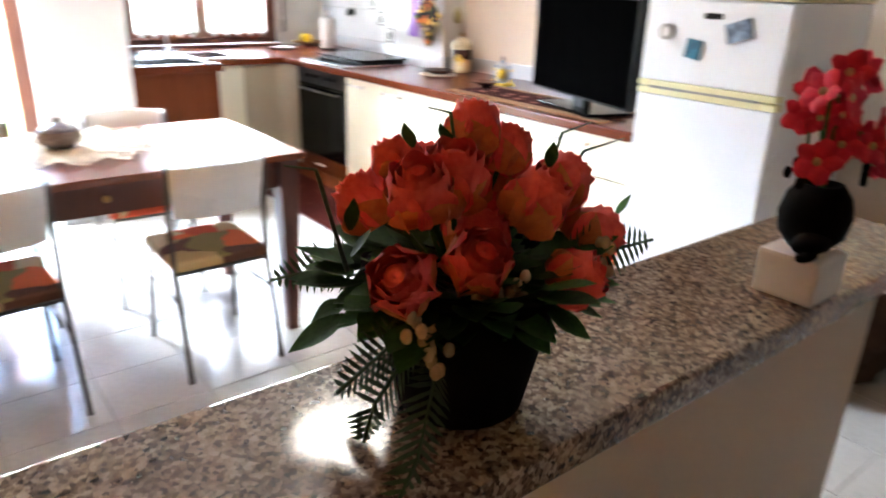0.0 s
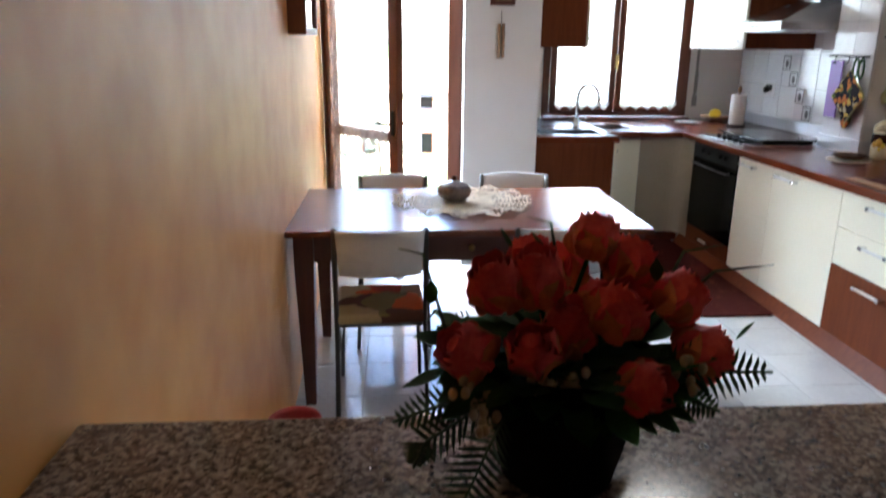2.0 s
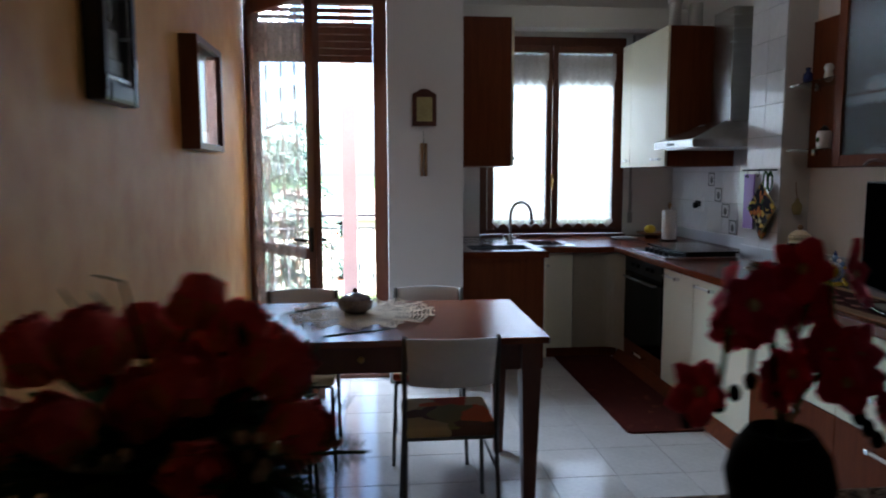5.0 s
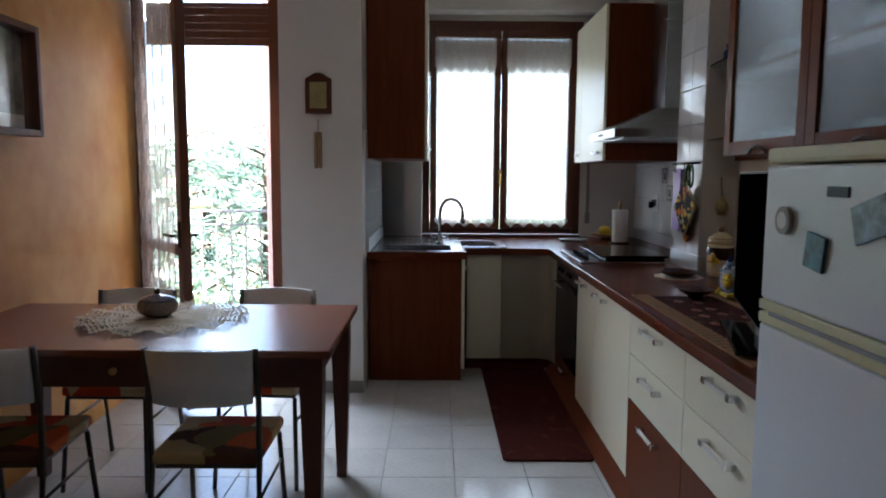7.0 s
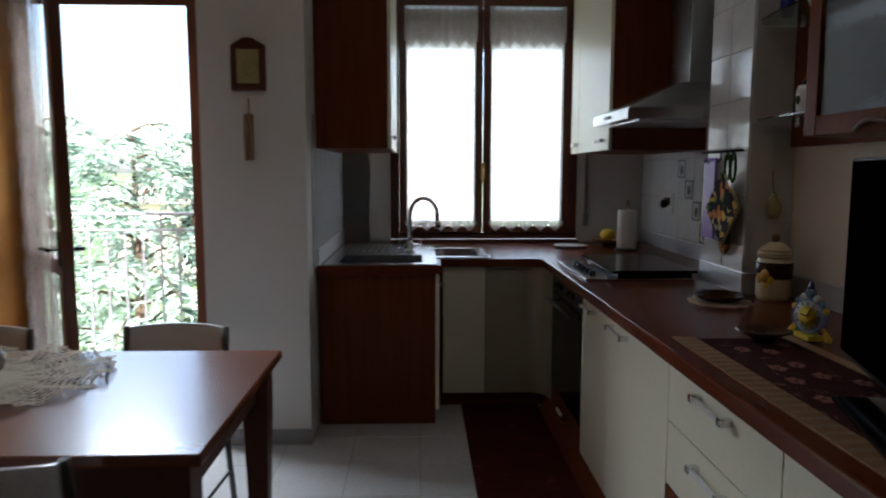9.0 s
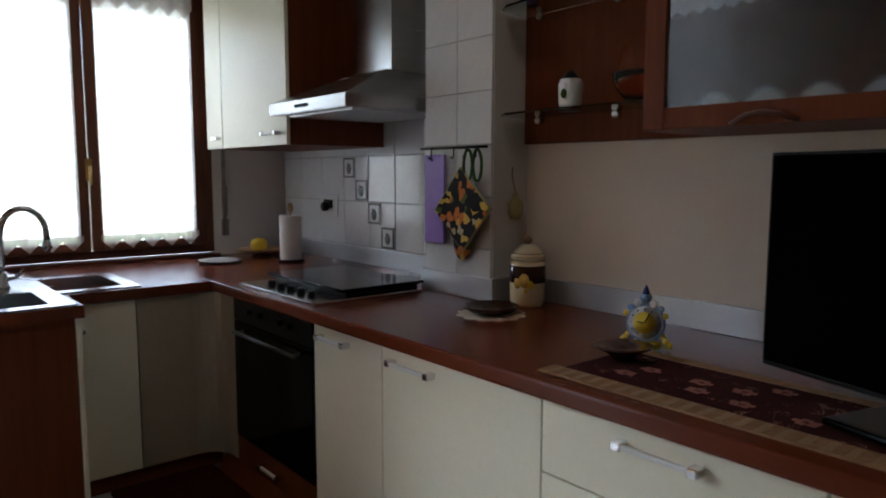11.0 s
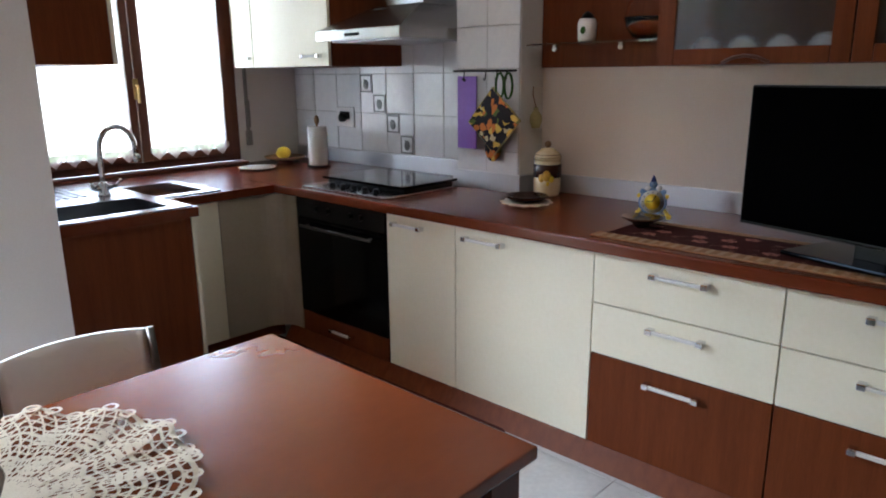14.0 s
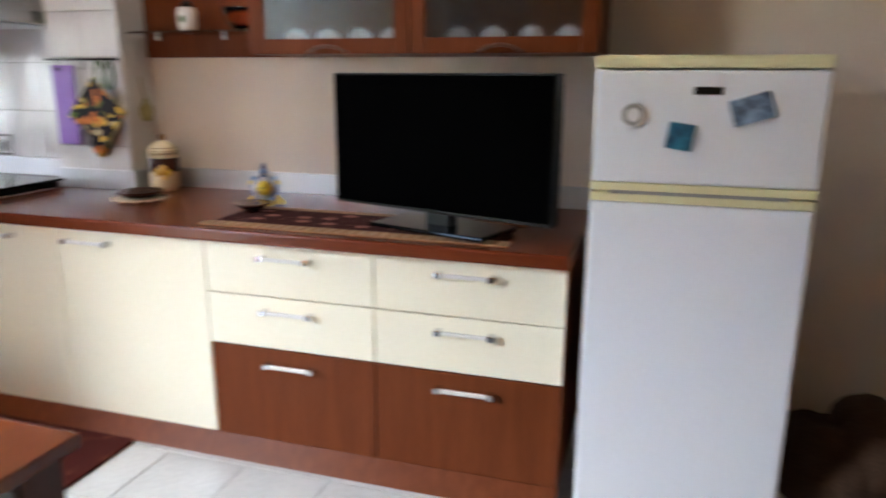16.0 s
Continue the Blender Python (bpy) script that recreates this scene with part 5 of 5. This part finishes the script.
single("plate", lathe(B(), [(0.06, 0), (0.115, 0.012), (0.118, 0.015), (0.06, 0.006), (0, 0.005)], (2.78, 6.02, WT), 28), M_WHITECER, (2.78, 6.02, WT), "white plate lying on the worktop", "plate")

# hooks, board and cloths on the column
CXF = 3.1
rail = thing("hook_rail", (3.085, 4.39, 1.47), "black iron hook rail on the tiled column", "rail")
part("bar", rod(B(), (3.075, 4.2, 1.475), (3.075, 4.6, 1.475), 0.005), M_BLACK, rail)
for y in (4.23, 4.57):
    part("bracket", rod(B(), (3.075, y, 1.475), (3.1, y, 1.475), 0.004), M_BLACK, rail)
for y in (4.25, 4.31, 4.38, 4.52):
    part("hook", tube(B(), [(3.075, y, 1.48), (3.066, y, 1.47), (3.064, y, 1.44), (3.056, y, 1.43), (3.05, y, 1.44)], 0.003, 6), M_BLACK, rail)
bd = thing("cutting_board", (3.075, 4.505, 1.1), "purple plastic cutting board hanging from a hook", "cutting board")
part("board", box(B(), 3.07, 3.08, 4.445, 4.57, 1.09, 1.45, 0.004), M_PURPLE, bd)
# The hanging hole's darkness is a black disc on the uncut board.
part("hang_hole", rod(B(), (3.0685, 4.52, 1.43), (3.0705, 4.52, 1.43), 0.008), M_BLACK, bd)
ph = thing("pot_holder", (3.05, 4.33, 1.2), "square fruit-printed pot holder hanging cornerwise", "pot holder")
bm = box(B(), 3.046, 3.062, -0.115, 0.115, -0.115, 0.115, 0.007, 3)
bmesh.ops.rotate(bm, verts=bm.verts, cent=(3.05, 0, 0), matrix=Matrix.Rotation(radians(42), 3, "X"))
bmesh.ops.translate(bm, verts=bm.verts, vec=(0, 4.315, 1.235))
part("pad", bm, M_MITT, ph)
bm = B()
c = [(3.053, 4.315 + 0.16 * math.cos(a), 1.235 + 0.16 * math.sin(a)) for a in [radians(x) for x in (45, 135, 225, 315)]]
c = [(x, 4.315 + (y - 4.315) * math.cos(radians(42 + 0)) - (z - 1.235) * math.sin(radians(42)), 1.235 + (y - 4.315) * math.sin(radians(42)) + (z - 1.235) * math.cos(radians(42))) for x, y, z in c]
tube(bm, c + c[:1], 0.006, 6)
part("binding", bm, M_PARCH, ph, "cream cloth edging")
mi = thing("oven_mitt", (3.07, 4.33, 1.06), "dark fruit-printed oven mitt under the pot holder", "oven mitt")
bm = B()
sphere(bm, (3.078, 4.34, 1.11), 0.055, 0.25, 1, 1.4)
sphere(bm, (3.078, 4.38, 1.16), 0.03, 0.25, 0.8, 1.5)
part("mitt", bm, M_MITT, mi)
sc = thing("scissors", (3.05, 4.25, 1.38), "green-handled kitchen scissors hanging from a hook", "scissors")
for s in (-1, 1):
    bm = tube(B(), [(3.052, 4.255 + s * 0.026 + 0.024 * math.cos(a), 1.405 + 0.06 * math.sin(a)) for a in [2 * math.pi * k / 14 for k in range(15)]], 0.006, 6)
    part("handle", bm, M_LEAF, sc, "dark green plastic loop")
    part("blade", box(B(), 3.05, 3.053, 4.25 + s * 0.006 - 0.006, 4.25 + s * 0.006 + 0.006, 1.24, 1.36), M_STEEL, sc)
orn = thing("hanging_bottle", (3.2, 4.185, 1.23), "small ceramic bottle ornament hung on the column side", "ornament")
part("bottle", lathe(B(), [(0.02, 0), (0.03, 0.03), (0.03, 0.06), (0.012, 0.085), (0.012, 0.1)], (3.2, 4.17, 1.2), 16), M_PARCH, orn)
part("string", tube(B(), [(3.2, 4.17, 1.3), (3.2, 4.19, 1.36), (3.2, 4.19, 1.4)], 0.003, 5), M_BAMBOO, orn)
so = thing("wall_socket", (3.378, 5.85, 1.2), "white wall socket with a black plug on the tiles", "socket")
part("frame", box(B(), 3.362, 3.371, 5.745, 5.93, 1.125, 1.255, 0.006), M_WHITECER, so)
part("insert", box(B(), 3.357, 3.363, 5.79, 5.885, 1.175, 1.225, 0.006), M_BLACK, so)
part("plug", lathe(B(), [(0.0, 0.0), (0.026, 0.002), (0.026, 0.03), (0.02, 0.036), (0, 0.036)], (3.322, 5.838, 1.185), 16, frame_along((1, 0, 0))), M_BLACK, so, "black plug")

# objects on the glass shelves
for y, z, mt2, prof, lab in (
        (4.05, 1.973, M_BLUE, [(0.02, 0), (0.028, 0.03), (0.026, 0.06), (0.012, 0.075), (0.016, 0.095), (0, 0.1)], "cobalt blue bottle on the glass shelf"),
        (3.86, 1.973, M_WHITECER, [(0.018, 0), (0.026, 0.02), (0.02, 0.05), (0.028, 0.07), (0.018, 0.09), (0, 0.095)], "white ceramic figurine on the glass shelf"),
        (3.6, 1.973, M_YELLOW, [(0.02, 0), (0.04, 0.03), (0.03, 0.075), (0.02, 0.09), (0.03, 0.11), (0, 0.12)], "yellow ceramic jug on the glass shelf"),
        (3.87, 1.593, M_WHITECER, [(0.035, 0), (0.04, 0.02), (0.042, 0.08), (0.035, 0.1), (0, 0.1)], "white pot with dark lid on the glass shelf")):
    o = thing("shelf_ornament", (3.15, y, z), lab, "ornament", "ornaments on the glass shelves")
    part("body", lathe(B(), prof, (3.15, y, z), 18), mt2, o)
    if z < 1.7:
        part("lid", lathe(B(), [(0.03, 0.1), (0.02, 0.118), (0.006, 0.13), (0, 0.132)], (3.15, y, z), 16), M_BLACK, o, "dark lid")
        part("motif", sphere(B(), (3.11, y - 0.004, z + 0.05), 0.014, 0.25, 1, 1.2), M_LEAF, o, "painted flower")
bk = thing("glass_basket", (3.15, 3.58, 1.593), "amber glass basket with arched handle", "glass basket")
part("bowl", lathe(B(), [(0.045, 0), (0.06, 0.012), (0.085, 0.045), (0.1, 0.09), (0.097, 0.091), (0.082, 0.048), (0.057, 0.016), (0, 0.01)], (3.15, 3.58, 1.593), 24), M_REDGLASS, bk)
part("handle", tube(B(), [(3.15, 3.58 + 0.098 * math.cos(a), 1.68 + 0.13 * math.sin(a)) for a in [math.pi * k / 14 for k in range(15)]], 0.007, 8), M_REDGLASS, bk)
cl = thing("small_clock", (3.12, 3.46, 1.593), "small black and white desk clock on the shelf", "clock")
part("case", rod(B(), (3.14, 3.46, 1.64), (3.1, 3.47, 1.64), 0.035, None, 20), M_BLACK, cl)
part("dial", rod(B(), (3.0995, 3.47, 1.64), (3.097, 3.4706, 1.64), 0.024, None, 20), M_WHITECER, cl)
part("foot", box(B(), 3.1, 3.14, 3.44, 3.49, 1.594, 1.61, 0.003), M_BLACK, cl)

# ---- walls: pictures, plaque, chime, switch ----
PB, PF = -0.2, -0.14
p1 = thing("framed_picture", (PB, 2.235, 1.9), "dark silvery framed relief picture on the orange wall", "picture", "pictures on the orange wall")
bm = B()
for c in ((2.100, 2.160, 1.68, 2.12), (2.430, 2.490, 1.68, 2.12), (2.160, 2.430, 1.68, 1.74), (2.160, 2.430, 2.06, 2.12)):
    box(bm, PB + 0.001, PF, *c, 0.012)
part("frame", bm, M_SILVERFRAME, p1)
bm = B()
for c in ((2.160, 2.172, 1.74, 2.06), (2.418, 2.430, 1.74, 2.06), (2.172, 2.418, 1.74, 1.752), (2.172, 2.418, 2.048, 2.06)):
    box(bm, PB + 0.01, PF - 0.008, *c, 0.004)
part("inner_frame", bm, M_STEEL, p1, "silver inner edge")
part("picture", box(B(), PB + 0.004, PF - 0.035, 2.172, 2.418, 1.752, 2.048), M_PHOTO, p1)
bm = B()
box(bm, PF - 0.036, PF - 0.022, 2.200, 2.390, 1.76, 1.80, 0.004)
box(bm, PF - 0.036, PF - 0.024, 2.240, 2.350, 1.80, 1.88, 0.01)
sphere(bm, (PF - 0.033, 2.295, 1.94), 0.04, 0.25, 0.8, 1)
part("relief", bm, M_PRINT, p1, "pale raised shapes")
p1.scale, p1.location = (1, 0.73, 1.1), (PB, 2.289, 1.9075)
QB, QF = -0.237, -0.145
p2 = thing("shadow_box", (QB, 3.53, 1.8), "deep wooden box frame with glass on the orange wall", "picture", "pictures on the orange wall")
bm = B()
for c in ((3.27, 3.30, 1.565, 2.06), (3.72, 3.75, 1.565, 2.06), (3.30, 3.72, 1.565, 1.595), (3.30, 3.72, 2.03, 2.06)):
    box(bm, QB, QF, *c, 0.004)
part("frame", bm, M_FRAMEWOOD, p2)
part("print", box(B(), QB, QB + 0.02, 3.30, 3.72, 1.595, 2.03), M_PRINT, p2)
part("mat", box(B(), QB + 0.0205, QB + 0.024, 3.31, 3.71, 1.6, 1.66), M_PIPE, p2, "pale mat below the print")
pane = part("glass", box(B(), QF - 0.016, QF - 0.013, 3.295, 3.725, 1.59, 2.035), M_GLASS, p2, "clear glass")
pane.visible_shadow = False
pq = thing("wall_plaque", (0.945, 4.85, 1.78), "small arched dark wood frame with parchment on the pillar", "plaque")
prism(bm := B(), [(0.865, 1.775), (1.026, 1.775), (1.026, 1.985), (1.0, 2.0), (0.97, 2.018), (0.945, 2.022), (0.92, 2.018), (0.89, 2.0), (0.865, 1.985)], 4.825, 4.848)
bmesh.ops.transform(bm, matrix=Matrix(((1, 0, 0, 0), (0, 0, 1, 0), (0, 1, 0, 0), (0, 0, 0, 1))), verts=bm.verts)
bmesh.ops.reverse_faces(bm, faces=bm.faces)
part("frame", bm, M_DARKWOOD, pq)
part("parchment", box(B(), 0.893, 0.998, 4.818, 4.824, 1.805, 1.965, 0.002), M_PARCH, pq, "yellowed parchment")
cm = thing("wall_thermometer", (0.945, 4.84, 1.45), "pair of slim wooden tubes hung on the pillar", "ornament")
for dx in (-0.013, 0.013):
    part("tube", rod(B(), (0.94 + dx, 4.833, 1.44), (0.94 + dx, 4.833, 1.66), 0.011, None, 12), M_BAMBOO, cm)
part("cord", rod(B(), (0.94, 4.84, 1.66), (0.94, 4.846, 1.74), 0.002, None, 5), M_BLACK, cm)
sw = thing("wall_switch", (-0.168, 0.64, 1.35), "white intercom box on the orange wall above the bar", "switch")
part("body", box(B(), -0.168, -0.14, 0.58, 0.655, 1.30, 1.41, 0.005), M_WHITECER, sw)
part("button", box(B(), -0.14, -0.136, 0.60, 0.635, 1.33, 1.38, 0.002), M_FRIDGE, sw)


def ceiling_lamp(x, y, r, label, lit):
    lp = thing("ceiling_lamp", (x, y, H), label, "ceiling lamp", "ceiling lamps")
    part("shade", lathe(B(), [(r * 0.96, -0.045), (r, -0.055), (r * 0.9, -0.085), (r * 0.6, -0.115), (r * 0.2, -0.13), (0, -0.132)], (x, y, H), 32), lit, lp, "lit frosted glass dish")
    part("rim", lathe(B(), [(r * 0.5, 0), (r * 1.02, -0.03), (r * 1.03, -0.05), (r * 0.99, -0.056)], (x, y, H), 32), M_BRASS, lp, "brass rim")


ceiling_lamp(KX, KY, 0.175, "round glass dish ceiling lamp, lit", M_LAMPGLASS)
ceiling_lamp(LX, LY, 0.27, "large round glass dish ceiling lamp, lit", M_LAMPGLASS2)

# loose things on the floor
bn = thing("red_tub", (-0.1, 2.1, 0), "red plastic tub on the floor beside the wall", "tub")
part("tub", lathe(B(), [(0.06, 0), (0.08, 0.34), (0.088, 0.355), (0.084, 0.36), (0.075, 0.34), (0.055, 0.02), (0, 0.02)], (-0.1, 2.1, 0), 24), M_REDPLASTIC, bn)
bm = B()
for k in range(7):
    a = 0.9 * k
    sphere(bm, (2.78 + 0.13 * math.cos(a), 1.22 + 0.1 * math.sin(a), 0.12 + 0.033 * k), 0.16 - 0.01 * k, 1.25, 1, 0.9, 18, 12)
for v in bm.verts:
    v.co += Vector(noise.noise_vector(v.co * 9)) * 0.03 + Vector(noise.noise_vector(v.co * 25)) * 0.008
    v.co.z = max(v.co.z, 0.001)
single("cloth_heap", bm, M_BAG, (2.78, 1.22, 0), "heap of dark brown cloth beside the fridge", "cloth")

# ---- outside ----
structure("ground", box(B(), -1500, 1500, 6.7, 3000, -6.6, -6.5), M_GRASS, "green garden ground far below the balcony", "ground")
structure("balcony_floor", box(B(), -2.2, 1.055, 5.152, 6.4, -0.2, -0.02), M_CONCRETE, "grey concrete balcony floor", "balcony")
structure("balcony_column", box(B(), 0.33, 0.45, 6.02, 6.14, -0.02, H, 0.01), M_PINK, "slim pink rendered balcony column", "column")
rl = thing("balcony_railing", (-0.5, 6.25, -0.02), "grey iron balcony railing with upright bars", "railing")
part("top_rail", box(B(), -2.2, 1.05, 6.225, 6.275, 1.085, 1.105, 0.004), M_RAIL, rl)
part("middle_rail", box(B(), -2.2, 1.05, 6.24, 6.26, 0.975, 0.99, 0.003), M_RAIL, rl)
part("bottom_rail", box(B(), -2.2, 1.05, 6.24, 6.26, 0.08, 0.095, 0.003), M_RAIL, rl)
for i in range(26):
    x = -2.1 + 0.122 * i
    part("post" if i % 7 == 3 else "bar", box(B(), x - 0.007, x + 0.007, 6.243, 6.257, -0.02 if i % 7 == 3 else 0.095, 1.085 if i % 7 == 3 else 0.975), M_RAIL, rl)


def cedar(x, y, top, spread, seed):
    """Conifer: trunk, drooping tiers of limbs, sprays of needles."""
    r = random.Random(seed)
    z0 = -6.5
    t = thing("cedar_tree", (x, y, z0), "bluish green cedar with drooping branches beyond the balcony", "tree", "cedars in the garden")
    part("trunk", tube(B(), [(x, y, z0), (x + 0.05, y, z0 + 4), (x, y + 0.05, top - 0.3)], [0.22, 0.14, 0.02], 10), M_BARK, t)
    limbs, crown = B(), B()
    hh = top - z0
    for i in range(58):
        f = ((i + r.random()) / 58) ** 1.1
        z = top - 0.15 - f ** 0.9 * (hh - 2.0)
        ln = spread * (0.3 + 0.7 * min(1, f * 1.5)) * r.uniform(0.7, 1.15)
        a = i * 2.4 + r.uniform(-0.3, 0.3)
        d = Vector((math.cos(a), math.sin(a), 0))
        pts = [Vector((x, y, z)) + d * ln * s + Vector((0, 0, 0.62 * ln * s - 0.72 * ln * s * s)) for s in (0, 0.25, 0.5, 0.75, 1)]
        tube(limbs, pts, [0.025, 0.02, 0.014, 0.009, 0.004], 4)
        side = Vector((-d.y, d.x, 0))
        for k in range(15):
            s = 0.15 + 0.85 * k / 14
            kk = s * 4
            j = min(int(kk), 3)
            p = pts[j].lerp(pts[j + 1], kk - j)
            for sg in (-1, 1):
                L2 = 0.34 * ln * (1.15 - s) * r.uniform(0.7, 1.3) + 0.12
                tw = (side * sg * 0.85 + d * 0.5 + Vector((0, 0, r.uniform(-0.35, 0.05)))).normalized()
                for q in range(5):
                    b = p + tw * L2 * (q + 0.6) / 5 + Vector((0, 0, -0.05 * q * q * L2))
                    for _ in range(2):
                        dv = (tw + Vector((r.uniform(-0.6, 0.6), r.uniform(-0.6, 0.6), r.uniform(-0.8, 0.2)))).normalized() * r.uniform(0.1, 0.22)
                        wv = dv.cross(Vector((r.uniform(-1, 1), r.uniform(-1, 1), r.uniform(0.2, 1)))).normalized() * 0.013
                        crown.faces.new([crown.verts.new(v) for v in (b - wv, b + dv * 0.5 - wv * 1.2, b + dv, b + wv)])
    part("branching", limbs, M_BARK, t)
    part("crown", crown, M_NEEDLE, t, "drooping sprays of needles")


cedar(-2.2, 11.2, 2.1, 2.6, 1)
cedar(-1.3, 12.6, 2.5, 2.8, 2)
cedar(-4.6, 13.5, 2.4, 2.6, 3)


def house(x, y, w, d, h, label):
    u = thing("house", (x, y, -6.5), label, "house", "houses beyond the garden")
    part("wall", box(B(), x - w / 2, x + w / 2, y, y + d, -6.5, -6.5 + h), M_HOUSE, u)
    bm = B()
    e = 0.5
    zt = -6.5 + h
    v = [bm.verts.new(p) for p in ((x - w / 2 - e, y - e, zt), (x + w / 2 + e, y - e, zt), (x + w / 2 + e, y + d + e, zt), (x - w / 2 - e, y + d + e, zt), (x - w / 2 + 1, y + d / 2, zt + 1.9), (x + w / 2 - 1, y + d / 2, zt + 1.9))]
    for f in ((3, 2, 1, 0), (0, 1, 5, 4), (2, 3, 4, 5), (1, 2, 5), (3, 0, 4)):
        bm.faces.new([v[i] for i in f])
    part("roof", bm, M_ROOF, u)
    for i in range(3):
        for j in range(2):
            xx = x - w / 2 + (i + 0.5) * w / 3
            zz = -6.5 + 1.0 + 2.8 * j
            wd = part("window", box(B(), xx - 0.55, xx + 0.55, y - 0.06, y - 0.002, zz, zz + 1.5), M_FRAMEWOOD, u)
            part("pane", box(B(), xx - 0.45, xx + 0.45, y - 0.09, y - 0.062, zz + 0.1, zz + 1.4), M_BLACKGLASS, wd)


house(-1.5, 46, 11, 8, 5.0, "cream two-storey house with red tiled hip roof")
house(-15, 52, 12, 9, 5.6, "cream two-storey house with red tiled hip roof")

# ---- tiles: floor and walls ----
T = 0.337
fl_ob = bpy.data.objects["floor"]
tile_me = mesh_of("floor_tile", box(B(), -T / 2 + 0.0018, T / 2 - 0.0018, -T / 2 + 0.0018, T / 2 - 0.0018, -0.0038, 0.0, 0.0012, 1), M_FTILE)
rest = B()
i0, j0 = 2.44 - T / 2, 3.58 - T / 2
for i in range(-8, 4):
    for j in range(-30, 10):
        x, y = i0 + i * T, j0 + j * T
        if not (XL - 0.15 < x < XN + 0.15 and -6.5 < y < 6.5):
            continue
        if y > 1.0 and x > -0.3:
            o = new("tile", tile_me)
            o.parent, o.location = fl_ob, (x, y, 0)
        else:
            box(rest, x - T / 2 + 0.0018, x + T / 2 - 0.0018, y - T / 2 + 0.0018, y + T / 2 - 0.0018, -0.0038, 0.0)
ro = part("tile_rest", rest, M_FTILE, fl_ob)
ro["kind"] = "stuff"
W = 0.2
wt_me = mesh_of("wall_tile", box(B(), -0.008, 0, -W / 2 + 0.002, W / 2 - 0.002, -W / 2 + 0.002, W / 2 - 0.002, 0.0015, 1), M_WTILE)
for c in ((XN - 0.004, XN - 0.0005, 4.602, 6.398, 0.976, 2.485), (3.101, 3.1045, 4.198, 4.598, 0.976, 2.685), (1.2105, 1.214, 5.0, 6.395, 0.976, 1.685)):
    structure("tile_grout", box(B(), *c), M_WGROUT, "grey grout between white wall tiles", "wall")


def tile_wall(parent, at, rz, cols, rows):
    for i in range(cols):
        for j in range(rows):
            o = new("tile", wt_me)
            o.parent = parent
            d = Matrix.Rotation(rz, 3, "Z") @ Vector((0, i * W + W / 2, 0))
            o.location, o.rotation_euler = (at[0] + d.x, at[1] + d.y, at[2] + j * W + W / 2), (0, 0, rz)


edges_y = [4.602, 4.702] + [4.947 + 0.245 * k for k in range(6)] + [6.398]
for a, b in zip(edges_y, edges_y[1:]):
    for j in range(6):
        o = new("tile", wt_me)
        o.parent = bpy.data.objects["wall_niche_right"]
        o.location, o.scale = (XN, (a + b) / 2, 0.978 + 0.245 * (j + 0.5)), (1, (b - a) / W, 0.245 / W)
tile_wall(bpy.data.objects["column"], (3.105, 4.198, 0.885), 0, 2, 9)
tile_wall(bpy.data.objects["wall_niche_left"], (1.21, 6.395, 0.885), math.pi, 7, 4)
tile_wall(bpy.data.objects["wall_window"], (1.21, 6.4, 0.885), -math.pi / 2, 1, 4)
for k in range(4):
    y, z = 5.62 - 0.1225 * k, 1.407 - 0.1225 * k
    motif = thing("motif_tile", (3.372, y, z), "small decorated tile with a grey ink drawing", "tile", "decorated wall tiles")
    part("face", box(B(), 3.366, 3.3715, y - 0.057, y + 0.057, z - 0.057, z + 0.057, 0.001), M_WTILE, motif)
    bm = B()
    for c in ((y - 0.055, y - 0.045, z - 0.055, z + 0.055), (y + 0.045, y + 0.055, z - 0.055, z + 0.055), (y - 0.045, y + 0.045, z - 0.055, z - 0.045), (y - 0.045, y + 0.045, z + 0.045, z + 0.055)):
        box(bm, 3.3645, 3.3662, *c)
    sphere(bm, (3.3655, y, z - 0.006), 0.026, 0.05, 1, 1.2, 8, 6)
    rod(bm, (3.365, y - 0.012, z - 0.02), (3.365, y + 0.015, z + 0.028), 0.004, 0.002, 6)
    part("drawing", bm, M_MOTIF, motif)
